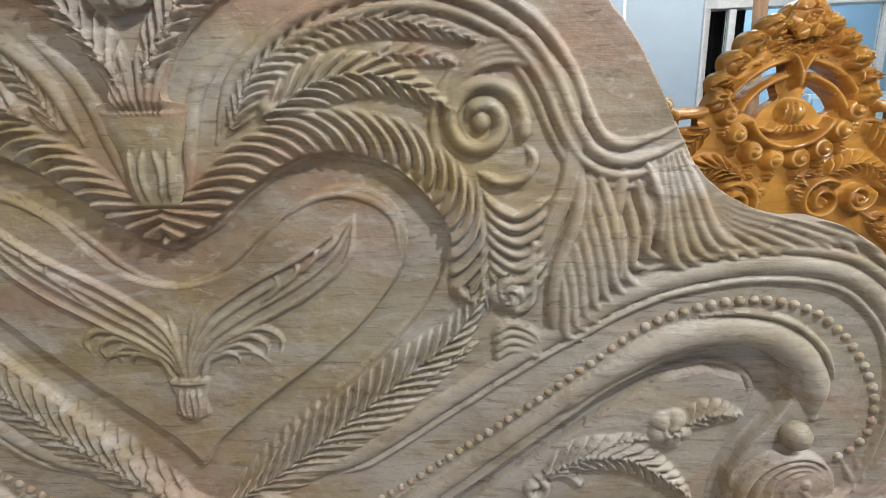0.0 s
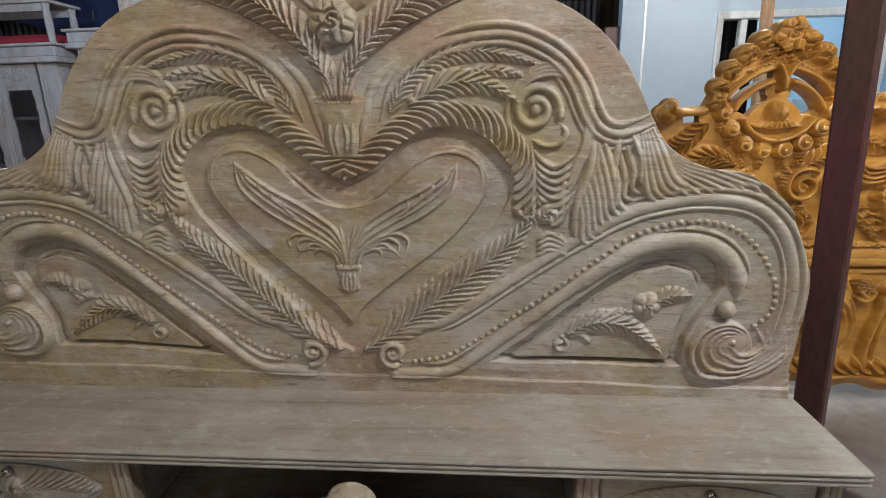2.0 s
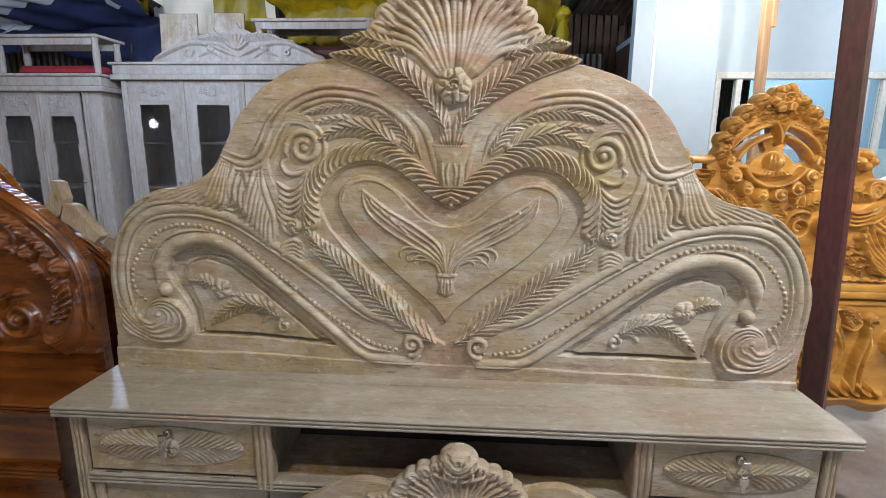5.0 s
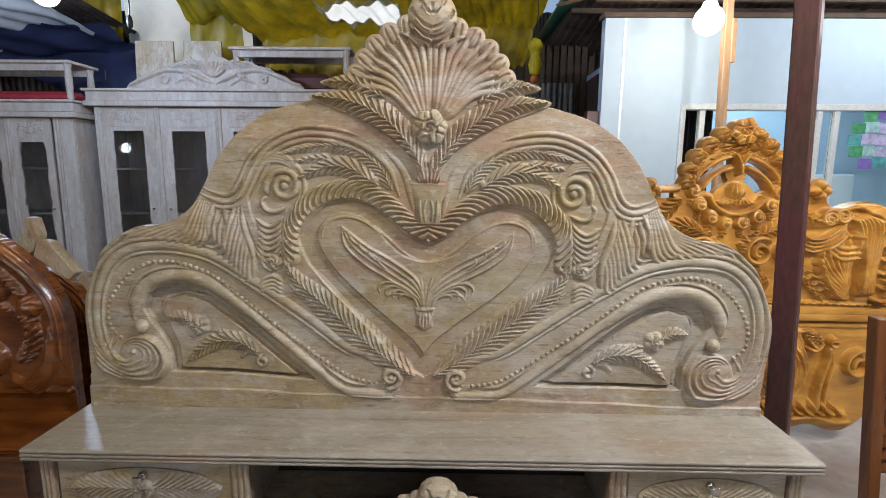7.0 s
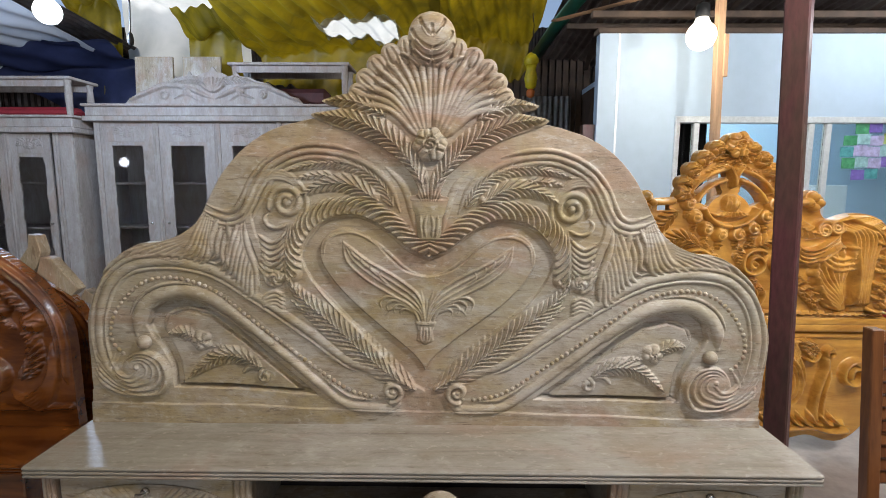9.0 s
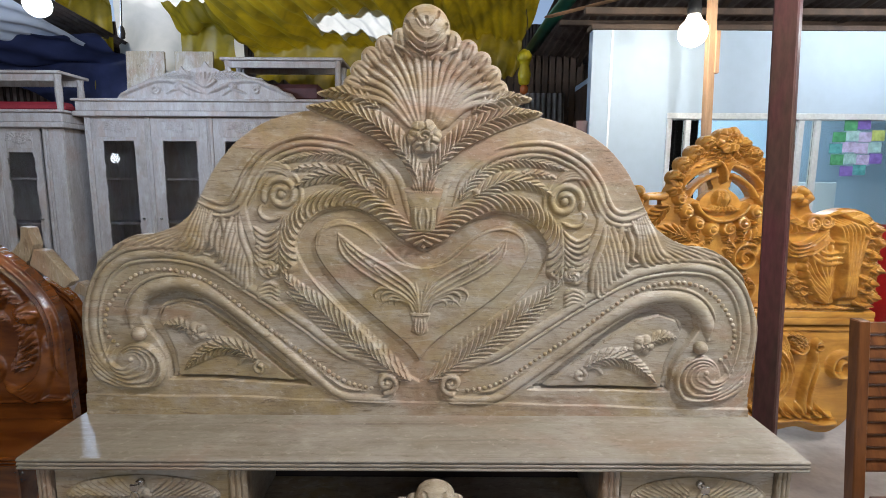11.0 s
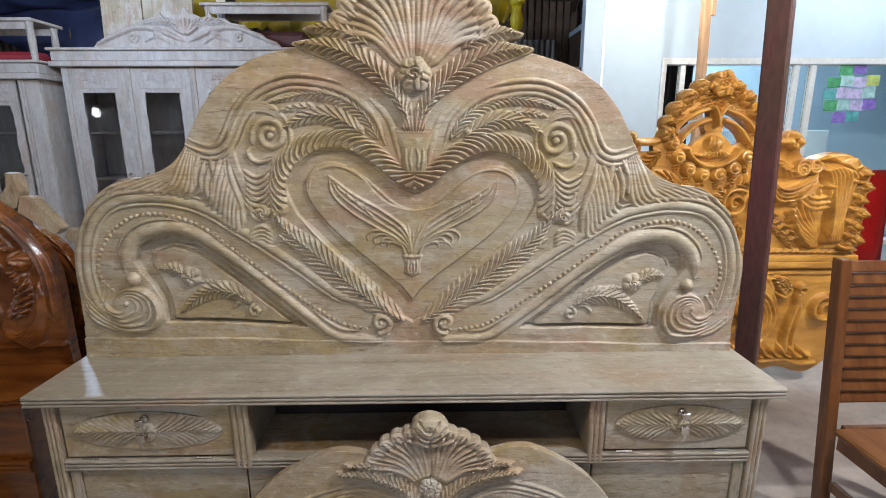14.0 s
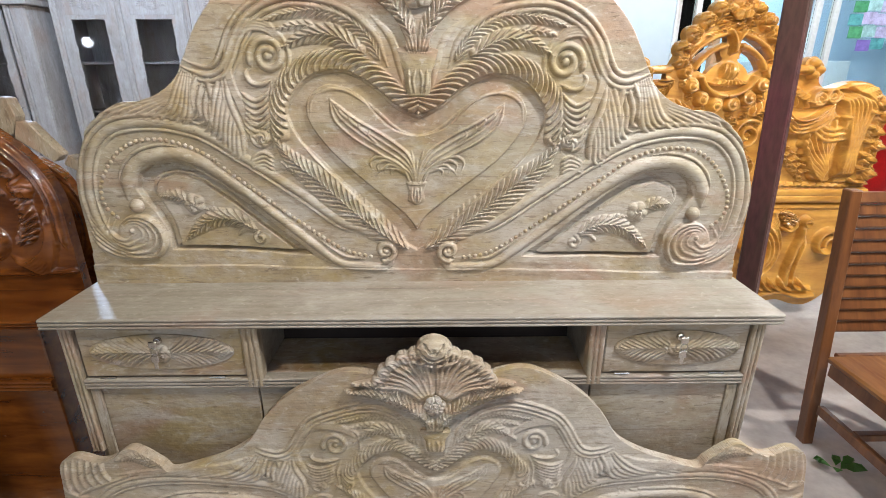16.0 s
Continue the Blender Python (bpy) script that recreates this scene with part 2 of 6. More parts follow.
def box_into(bm, lo, hi, bevel=0.003, m=None):
    """A bevelled box from corner to corner."""
    size = [max(b - a, 1e-4) for a, b in zip(lo, hi)]
    made = bmesh.ops.create_cube(bm, size=1.0)["verts"]
    for v in made:
        v.co = Vector([a + (c + 0.5) * s for a, c, s in zip(lo, v.co, size)])
    if bevel:
        edges = list({e for v in made for e in v.link_edges})
        out = bmesh.ops.bevel(bm, geom=edges, offset=min(bevel, min(size) * 0.4), segments=1, affect="EDGES", profile=0.7)
        made = [v for v in out["verts"]] if m is not None else made
    if m is not None:
        live = {v for v in made if v.is_valid}
        bmesh.ops.transform(bm, matrix=m, verts=list(live))
    return bm


def box(lo, hi, bevel=0.003):
    return box_into(bmesh.new(), lo, hi, bevel)


def reed_bar(lo, hi, axis, cuts=3):
    """A bar whose front face, towards -y, is run with reeds along axis x or z."""
    bm = bmesh.new()
    a, b = (lo[2], hi[2]) if axis == "x" else (lo[0], hi[0])
    n = cuts * 6
    prof = []
    for i in range(n + 1):
        f = i / n
        prof.append((a + (b - a) * f, lo[1] - 0.0055 * abs(math.sin(math.pi * f * cuts)) ** 0.6))
    ends = []
    for e in ((lo[0], hi[0]) if axis == "x" else (lo[2], hi[2])):
        row = [bm.verts.new((e, y, q) if axis == "x" else (q, y, e)) for q, y in prof]
        row += [bm.verts.new((e, hi[1], q) if axis == "x" else (q, hi[1], e)) for q in (b, a)]
        ends.append(row)
    k = len(ends[0])
    for i in range(k):
        j = (i + 1) % k
        bm.faces.new((ends[0][i], ends[0][j], ends[1][j], ends[1][i]))
    bm.faces.new(ends[0][::-1])
    bm.faces.new(ends[1])
    bmesh.ops.recalc_face_normals(bm, faces=bm.faces)
    return bm


def lathe(profile, n=20, m=None):
    """Profile of (radius, height) turned round z."""
    bm = bmesh.new()
    rings = [[bm.verts.new((r * math.cos(2 * math.pi * i / n), r * math.sin(2 * math.pi * i / n), z)) for i in range(n)] for r, z in profile]
    for p, q in zip(rings, rings[1:]):
        for i in range(n):
            bm.faces.new((p[i], p[(i + 1) % n], q[(i + 1) % n], q[i]))
    bm.faces.new(rings[0][::-1])
    bm.faces.new(rings[-1])
    if m is not None:
        bmesh.ops.transform(bm, matrix=m, verts=bm.verts)
    return bm


def tube(points, r, n=8):
    """A round bar along points, with radius r or a function of the way along."""
    bm = bmesh.new()
    pts = [Vector(p) for p in points]
    rings = []
    for i, p in enumerate(pts):
        d = (pts[min(i + 1, len(pts) - 1)] - pts[max(i - 1, 0)]).normalized()
        a = d.orthogonal().normalized() if abs(d.z) > 0.9 else d.cross(Vector((0, 0, 1))).normalized()
        b = d.cross(a)
        rr = r(i / (len(pts) - 1)) if callable(r) else r
        rings.append([bm.verts.new(p + rr * (math.cos(2 * math.pi * k / n) * a + math.sin(2 * math.pi * k / n) * b)) for k in range(n)])
    for p, q in zip(rings, rings[1:]):
        for i in range(n):
            bm.faces.new((p[i], p[(i + 1) % n], q[(i + 1) % n], q[i]))
    bm.faces.new(rings[0][::-1])
    bm.faces.new(rings[-1])
    bmesh.ops.recalc_face_normals(bm, faces=bm.faces)
    return bm


# ---- carving: relief cut into a board by strokes ----
def smooth(points, step=0.004, closed=False):
    """A Catmull-Rom curve through points, at even steps."""
    p = np.array(points, float)
    ext = np.vstack([p[-1], p, p[0], p[1]]) if closed else np.vstack([2 * p[0] - p[1], p, 2 * p[-1] - p[-2]])
    out = []
    for i in range(1, len(ext) - 2):
        a, b, c, d = ext[i - 1:i + 3]
        n = max(2, int(np.linalg.norm(c - b) / step))
        t = np.linspace(0, 1, n, endpoint=False)[:, None]
        out.append(0.5 * (2 * b + (c - a) * t + (2 * a - 5 * b + 4 * c - d) * t ** 2 + (3 * b - a - 3 * c + d) * t ** 3))
    return np.vstack(out + [ext[-2][None]])


def spiral(cx, cz, r0, r1, turns, start, hand=1, step=0.12):
    """From the outside in."""
    a = np.arange(0, turns * 2 * math.pi, step)
    r = r0 + (r1 - r0) * (a / a[-1]) ** 0.8
    return np.stack([cx + r * np.cos(start + hand * a), cz + r * np.sin(start + hand * a)], 1)


class Relief:
    """Heights over a grid of places u, v on a board's face."""

    def __init__(self, u0, u1, v0, v1, step, k=1.0):
        self.k = k
        self.us, self.vs, self.step = np.arange(u0, u1 + step / 2, step), np.arange(v0, v1 + step / 2, step), step
        self.U, self.V = np.meshgrid(self.us, self.vs)
        self.B = np.zeros_like(self.U)
        self.R = np.zeros_like(self.U)
        self.sd = np.full_like(self.U, -1.0)

    def near(self, path, reach):
        """The window round a path, and there: signed distance, way along, whole length."""
        i0, i1 = np.searchsorted(self.us, (path[:, 0].min() - reach, path[:, 0].max() + reach))
        j0, j1 = np.searchsorted(self.vs, (path[:, 1].min() - reach, path[:, 1].max() + reach))
        win = (slice(j0, j1), slice(i0, i1))
        U, V = self.U[win], self.V[win]
        best, side, along = np.full(U.shape, 1e9), np.zeros(U.shape), np.zeros(U.shape)
        s = 0.0
        for a, b in zip(path, path[1:]):
            e = b - a
            n = math.hypot(*e)
            if n < 1e-9:
                continue
            e = e / n
            t = np.clip((U - a[0]) * e[0] + (V - a[1]) * e[1], 0, n)
            dx, dz = U - a[0] - t * e[0], V - a[1] - t * e[1]
            d = dx * dx + dz * dz
            hit = d < best
            best[hit], along[hit] = d[hit], (s + t)[hit]
            side[hit] = (e[0] * dz - e[1] * dx)[hit]
            s += n
        return win, np.sqrt(best), np.sign(side), along, s

    def ridge(self, points, w, h, taper=0.12, power=0.5, raw=False):
        """A rounded bead, or with h below nought a gouged groove."""
        path = points if raw else smooth(points)
        w, h = w * self.k, h * self.k
        if not self.hits(path, w):
            return
        win, d, _, s, L = self.near(path, w)
        k = np.clip(np.minimum(s, L - s) / max(taper * L, 1e-6), 0.12, 1) ** 0.6 if taper else 1.0
        f = np.clip(1 - (d / (w * k)) ** 2, 0, 1) ** power
        if h < 0:
            self.R[win] += h * k * f
        else:
            self.R[win] = np.maximum(self.R[win], h * k * f)

    def channel(self, points, w, level):
        """Cut a flat-bottomed run down to a level."""
        w, level = w * self.k, level * self.k
        win, d, *_ = self.near(smooth(points), w)
        self.R[win] = np.where(d < w, np.minimum(self.R[win], level), self.R[win])

    def hits(self, path, w):
        return path[:, 0].max() > self.us[0] and path[:, 0].min() < self.us[-1] and path[:, 1].max() > self.vs[0] and path[:, 1].min() < self.vs[-1]

    def feather(self, points, w, h, pitch, slant=1.0, belly=0.35, vein=True, one_sided=0, lift=0.4, raw=False, twist=False):
        """A leaf along its rib, with barbs that slant outwards."""
        path = points if raw else smooth(points)
        w, h, pitch = w * self.k, h * self.k, pitch * self.k
        win, d, sg, s, L = self.near(path, w * 1.05)
        f = s / L
        width = w * np.clip(np.sin(math.pi * np.clip(f, 0, 1) ** belly) ** 0.7, 0.08, 1) if belly else w * np.ones_like(f)
        q = np.clip(d / width, 0, 1)
        phase = (s - slant * d * (1.15 - 0.45 * d / w)) / pitch + (0.5 * (sg > 0))
        if twist:
            phase = (s + slant * d * sg + 0.5 * d * d / w) / pitch
        # each barb swells slowly to its crest and drops into a steep cut
        saw = np.mod(phase, 1.0)
        barb = np.where(saw < 0.70, (saw / 0.70) ** 0.75, (1 - saw) / 0.30)
        env = np.clip(1 - q ** 5, 0, 1)
        body = lift * np.sqrt(np.clip(1 - q * q, 0, 1)) * (0.35 + 0.65 * barb) + (1.08 - lift) * barb * env - 0.22 * (1 - barb) ** 2 * env
        if one_sided:
            body = np.where(sg == one_sided, body, 0)
        if vein:
            body = body + 0.35 * np.clip(1 - (d / (0.10 * w)) ** 2, 0, 1) * env
        old = self.R[win]
        self.R[win] = np.where(d < width, np.where(old <= 0, h * body, np.maximum(old, h * body)), old)

    def curl(self, cx, cz, r0, r1, turns, start, way=1):
        return spiral(cx, cz, r0 * self.k, r1 * self.k, turns, start, way)

    def dome(self, c, r, h, power=0.5):
        r, h = r * self.k, h * self.k
        path = np.array([c, (c[0] + 1e-5, c[1])], float)
        win, d, *_ = self.near(path, r)
        self.R[win] = np.maximum(self.R[win], h * np.clip(1 - (d / r) ** 2, 0, 1) ** power)

    def rosette(self, c, r, h, petals=5, twist=3.0, core=0.3):
        r, h = r * self.k, h * self.k
        path = np.array([c, (c[0] + 1e-5, c[1])], float)
        win, d, *_ = self.near(path, r)
        U, V = self.U[win] - c[0], self.V[win] - c[1]
        a, q = np.arctan2(V, U), d / r
        edge = 0.86 + 0.14 * np.abs(np.cos(petals * a / 2))
        pet = (0.45 + 0.55 * np.abs(np.cos(petals / 2 * a + twist * q)) ** 0.5) * np.clip(1 - (q / edge) ** 6, 0, 1)
        whorl = 0.75 + 0.25 * np.sin(3 * a + 14 * q)
        self.R[win] = np.where(q < edge, h * np.where(q < core, 1.0 * whorl + 0.15, pet * (1 - 0.25 * q)), self.R[win])

    def inside(self, poly):
        """Signed distance to a closed outline, below nought inside."""
        p = np.vstack([poly, poly[:1]])
        best, odd = np.full(self.U.shape, 1e9), np.zeros(self.U.shape, bool)
        for a, b in zip(p, p[1:]):
            e = b - a
            n2 = max(float(e @ e), 1e-12)
            t = np.clip(((self.U - a[0]) * e[0] + (self.V - a[1]) * e[1]) / n2, 0, 1)
            best = np.minimum(best, (self.U - a[0] - t * e[0]) ** 2 + (self.V - a[1] - t * e[1]) ** 2)
            if a[1] != b[1]:
                cross = (a[1] > self.V) != (b[1] > self.V)
                odd ^= cross & (self.U < e[0] * (self.V - a[1]) / e[1] + a[0])
        return np.where(odd, -1, 1) * np.sqrt(best)

    def step_in(self, poly, h, edge=0.006):
        """Raise, or sink, all inside an outline."""
        f = np.clip(0.5 - self.inside(poly) / edge, 0, 1)
        self.B += h * f * f * (3 - 2 * f)

    def mesh(self, name, thick, depth_noise=0.0008, mirror=False, back_face=True):
        U, V, H, sd, c = self.U, self.V, self.B + self.R, self.sd, self.step
        if mirror:
            flip = lambda a: np.hstack([a[:, :0:-1], a])
            U, V, H, sd = np.hstack([-U[:, :0:-1], U]), flip(V), flip(H), flip(sd)
            # the two halves were cut by eye and differ a little
            U = U + 0.0022 * np.sin(6.1 * U + 4.3 * V + 0.7) + 0.0014 * np.sin(15 * V - 9 * U)
            V = V + 0.0022 * np.sin(7.3 * U - 2.9 * V + 2.1) + 0.0014 * np.sin(17 * U + 5 * V)
        gz, gx = np.gradient(sd, c)
        out = sd > 0
        norm = np.maximum(np.hypot(gx, gz), 0.3)
        X = np.where(out, U - sd * gx / norm, U)
        Z = np.where(out, V - sd * gz / norm, V)
        rows, cols = U.shape
        wob = np.zeros_like(H)
        for k, (a, b, p) in enumerate(((17, 9, 0.4), (31, -23, 1.9), (53, 47, 3.1), (-71, 91, 0.2), (140, 33, 2.2), (-120, 170, 5.0))):
            wob += np.sin(a * U + b * V + p) / (k + 1)
        H = H + depth_noise * wob
        ok = sd < c * 0.95
        quad = ok[:-1, :-1] & ok[1:, :-1] & ok[:-1, 1:] & ok[1:, 1:]
        quad &= (np.minimum(np.minimum(sd[:-1, :-1], sd[1:, :-1]), np.minimum(sd[:-1, 1:], sd[1:, 1:])) < 0)
        j, i = np.nonzero(quad)
        idx = np.arange(rows * cols).reshape(rows, cols)
        faces = np.stack([idx[j, i], idx[j, i + 1], idx[j + 1, i + 1], idx[j + 1, i]], 1)
        used = np.unique(faces)
        remap = np.full(rows * cols, -1)
        remap[used] = np.arange(len(used))
        faces = remap[faces]
        verts = np.stack([X.ravel()[used], -H.ravel()[used], Z.ravel()[used]], 1)
        # the rim runs back to the board's thickness
        edge = np.concatenate([faces[:, [0, 1]], faces[:, [1, 2]], faces[:, [2, 3]], faces[:, [3, 0]]])
        code = np.sort(edge, 1) @ np.array([len(used), 1])
        _, first, count = np.unique(code, return_index=True, return_counts=True)
        rim = edge[first[count == 1]]
        ids = np.unique(rim)
        back = np.full(len(used), -1)
        back[ids] = len(verts) + np.arange(len(ids))
        low = verts[ids].copy()
        low[:, 1] = thick
        side = np.stack([rim[:, 1], rim[:, 0], back[rim[:, 0]], back[rim[:, 1]]], 1)
        verts = np.vstack([verts, low])
        follow = {int(a): int(b) for a, b in zip(back[rim[:, 1]], back[rim[:, 0]])}
        quads = np.vstack([faces, side])
        polys = quads.tolist()
        while follow:
            a, b = follow.popitem()
            loop = [a]
            while b != a and b in follow:
                loop.append(b)
                b = follow.pop(b)
            if b == a and len(loop) > 3 and back_face:
                polys.append(loop)
        me = bpy.data.meshes.new(name)
        me.from_pydata(verts.tolist(), [], polys)
        me.polygons.foreach_set("use_smooth", [True] * len(faces) + [False] * (len(polys) - len(faces)))
        me.update()
        return me


# ---- the carved headboard ----
LEAN, AXIS = radians(1.2), (0.012, 0.95)
CL, SL = math.cos(LEAN), math.sin(LEAN)


BOARD_U, BOARD_V = ([0, 1.1], [0, 1.1]), ([0, 2.1], [0, 2.1])
FOOT_U = ([-1, 0, 0.37, 0.427, 0.645, 0.74, 1.0, 1.1], [-0.6, 0, 0.225, 0.312, 0.50, 0.66, 1.03, 1.12])
FOOT_V = ([0.84, 0.95, 1.28, 1.46, 1.735, 1.9], [0.02, 0.14, 0.375, 0.475, 0.69, 0.80])
plan = {"u": None, "v": None}


def P(*pts):
    """Places of the design in the carving's own axes, which lean a little; on the footboard the same design is drawn lower and wider."""
    out = [((x - AXIS[0]) * CL - (z - AXIS[1]) * SL, (x - AXIS[0]) * SL + (z - AXIS[1]) * CL + AXIS[1]) for x, z in pts]
    if plan["u"]:
        out = [(float(np.interp(u, *plan["u"])), float(np.interp(v, *plan["v"]))) for u, v in out]
    return out


def between(a, b, f):
    return tuple(p + (q - p) * f for p, q in zip(a, b))


BEADS = ((0.138, 0.926), (0.227, 0.943), (0.298, 0.984), (0.359, 1.026), (0.429, 1.076), (0.497, 1.126), (0.565, 1.179), (0.632, 1.228),
          (0.70, 1.254), (0.769, 1.262), (0.831, 1.249), (0.878, 1.217), (0.917, 1.168), (0.941, 1.113), (0.937, 1.058), (0.896, 1.016))
SCROLL_LOW = ((0.10, 0.914), (0.128, 0.901), (0.175, 0.899), (0.246, 0.906), (0.316, 0.956), (0.404, 1.025), (0.498, 1.098), (0.575, 1.161), (0.651, 1.205),
               (0.72, 1.223), (0.79, 1.215), (0.836, 1.186), (0.86, 1.141), (0.866, 1.09))
SCROLL_UP = ((0.102, 0.981), (0.147, 1.009), (0.235, 1.036), (0.357, 1.118), (0.494, 1.207), (0.612, 1.276), (0.696, 1.302), (0.782, 1.31),
              (0.87, 1.297), (0.926, 1.257), (0.958, 1.203), (0.974, 1.131), (0.973, 1.058), (0.953, 0.983), (0.896, 0.917))
INNER_HEART = ((0.011, 1.02), (0.058, 1.079), (0.224, 1.208), (0.292, 1.278), (0.325, 1.335), (0.32, 1.385), (0.281, 1.422), (0.225, 1.424),
                (0.171, 1.391), (0.112, 1.331), (0.06, 1.306), (0.015, 1.30))
OUTER_HEART = ((0.011, 1.355), (0.078, 1.384), (0.129, 1.424), (0.179, 1.455), (0.229, 1.469), (0.288, 1.459), (0.331, 1.433), (0.366, 1.391),
                (0.382, 1.347), (0.352, 1.274), (0.285, 1.199), (0.173, 1.096), (0.075, 0.995), (0.012, 0.958))


def carve_board(r):
    """The right half of the design, which the left half mirrors."""
    H = r
    # sunk ground of the heart and the raised heart in it
    heart = np.vstack([smooth(P(*OUTER_HEART), 0.008), P((-0.03, 0.958), (-0.03, 1.362))])
    H.step_in(heart, -0.0115 * H.k, 0.0028)
    inner = np.vstack([smooth(P(*INNER_HEART), 0.008), P((-0.03, 1.30), (-0.03, 1.02))])
    H.step_in(inner, 0.0095 * H.k, 0.0028)
    # thin bead round the upper lobe of the raised heart
    H.ridge(P((0.318, 1.335), (0.310, 1.383), (0.278, 1.409), (0.232, 1.416), (0.185, 1.400), (0.137, 1.366), (0.09, 1.326), (0.05, 1.305), (0.0, 1.299)), 0.0045, 0.003, 0.15)
    # tulip spray in the heart: a small vase, two hooked leaves and curled petals
    outer_edge = ((0.026, 1.165), (0.040, 1.196), (0.078, 1.222), (0.135, 1.252), (0.200, 1.288), (0.250, 1.334), (0.262, 1.390))
    inner_edge = ((0.018, 1.170), (0.027, 1.215), (0.048, 1.252), (0.090, 1.284), (0.138, 1.312), (0.196, 1.342), (0.262, 1.390))
    H.step_in(np.vstack([smooth(P(*outer_edge), 0.006), smooth(P(*inner_edge[::-1]), 0.006)]), 0.0018 * H.k, 0.003)
    for f, w, h in ((0.0, 0.0042, 0.005), (0.36, 0.0036, 0.0042), (0.68, 0.0036, 0.0045), (1.0, 0.0045, 0.0055)):
        H.ridge(P((0.028, 1.160), *(between(a, b, f) for a, b in zip(outer_edge, inner_edge))), w, h, 0.12)
    for k in range(4):
        x, z = 0.150 + 0.026 * k, 1.290 + 0.020 * k
        H.ridge(P((x - 0.02, z - 0.016), (x + 0.004, z + 0.004), (x + 0.008, z + 0.013), (x + 0.003, z + 0.024)), 0.0045, 0.0058, 0.25)
    for k in range(4):
        g = 1 - 0.17 * k
        H.ridge(P((0.034, 1.174 - 0.004 * k), (0.034 + 0.028 * g, 1.174 + 0.040 * g), (0.034 + 0.060 * g, 1.174 + 0.058 * g), (0.034 + 0.095 * g, 1.174 + 0.066 * g), (0.034 + 0.118 * g, 1.174 + 0.050 * g), (0.034 + 0.114 * g, 1.174 + 0.028 * g)), 0.0045, 0.006, 0.2)
    H.ridge(P((0.040, 1.188), (0.080, 1.205), (0.115, 1.204), (0.131, 1.188)), 0.0038, 0.004, 0.2)
    for dx, top in ((0.003, 1.235), (0.014, 1.262), (0.024, 1.240)):
        H.ridge(P((0.018, 1.168), (0.016 + dx * 0.5, 1.205), (0.014 + dx * 1.6, top)), 0.004, 0.0045, 0.25)
    H.step_in(np.array(P((0.0, 1.163), (0.045, 1.163), (0.036, 1.140), (0.039, 1.113), (0.017, 1.101), (0.0, 1.101))), 0.004 * H.k, 0.003)
    H.ridge(P((0.0, 1.164), (0.046, 1.166)), 0.0045, 0.006, 0.1)
    for k in range(2):
        H.ridge(P((0.017 + 0.003 * k, 1.104), (0.021 + 0.008 * k, 1.125), (0.018 + 0.011 * k, 1.155)), 0.0035, 0.0045, 0.2)
    # rope border of the heart, running out in a feather down its flank
    rope = P((-0.05, 1.396), (0.011, 1.380), (0.061, 1.396), (0.103, 1.433), (0.145, 1.467), (0.204, 1.491), (0.263, 1.492), (0.322, 1.474), (0.365, 1.442), (0.392, 1.399), (0.406, 1.35), (0.404, 1.29))
    H.feather(rope, 0.027, 0.011, 0.0215, 1.1, 0.0, False, 0, 0.3, False, True)
    H.ridge(P((-0.05, 1.368), (0.011, 1.352), (0.078, 1.378), (0.129, 1.420), (0.179, 1.452), (0.229, 1.466), (0.288, 1.456), (0.331, 1.431), (0.366, 1.389), (0.384, 1.345)), 0.006, 0.005)
    H.feather(P((0.04, 0.963), (0.12, 1.012), (0.208, 1.08), (0.295, 1.152), (0.38, 1.222), (0.425, 1.285)), 0.048, 0.010, 0.0215, 1.7, 0.75, True)
    H.feather(P((0.16, 1.02), (0.25, 1.085), (0.33, 1.15), (0.41, 1.21)), 0.026, 0.006, 0.02, 1.8, 0.7, True)
    H.ridge(P((0.045, 0.975), (0.15, 1.072), (0.27, 1.185), (0.345, 1.262)), 0.007, 0.004)
    # smooth horn of the dome with its triple moulding
    dome = P((0.104, 1.484), (0.137, 1.558), (0.203, 1.61), (0.276, 1.634), (0.359, 1.638), (0.425, 1.618), (0.477, 1.585), (0.512, 1.54), (0.535, 1.491), (0.559, 1.456), (0.593, 1.443), (0.635, 1.451), (0.664, 1.463))
    H.ridge(dome, 0.0085, 0.010, 0.1)
    arr = smooth(dome)
    for off, w, h in ((0.019, 0.007, 0.008), (-0.017, 0.007, 0.009), (-0.031, 0.005, 0.005)):
        e = np.gradient(arr, axis=0)
        e /= np.maximum(np.linalg.norm(e, axis=1, keepdims=True), 1e-9)
        side = arr + off * H.k * np.stack([-e[:, 1], e[:, 0]], 1)
        a = int(len(side) * (0.28 if off > 0 else 0.1))
        H.ridge(side[a:], w, h, 0.15, 0.5, True)
    H.feather(P((0.125, 1.50), (0.16, 1.56), (0.228, 1.604), (0.29, 1.612), (0.36, 1.600), (0.43, 1.578)), 0.028, 0.008, 0.0175, 1.9, 0.6, True)
    H.feather(P((0.165, 1.512), (0.237, 1.550), (0.295, 1.553), (0.345, 1.535), (0.395, 1.505)), 0.030, 0.010, 0.0225, 2.0, 0.6, True)
    H.feather(P((0.30, 1.575), (0.36, 1.568), (0.41, 1.555)), 0.014, 0.007, 0.02, 1.5, 0.5, True)
    H.dome(P((0.172, 1.523))[0], 0.012, 0.012)
    H.ridge(P((0.06, 1.43), (0.075, 1.50), (0.10, 1.56), (0.15, 1.605)), 0.01, 0.005, 0.3)
    # volute beside the rope
    cx, cz = P((0.432, 1.482))[0]
    H.ridge(H.curl(cx - 0.008, cz + 0.010, 0.054, 0.015, 1.55, -0.5, 1), 0.0098, 0.0105, 0.04, 0.6, True)
    H.dome((cx - 0.008, cz + 0.010), 0.012, 0.010)
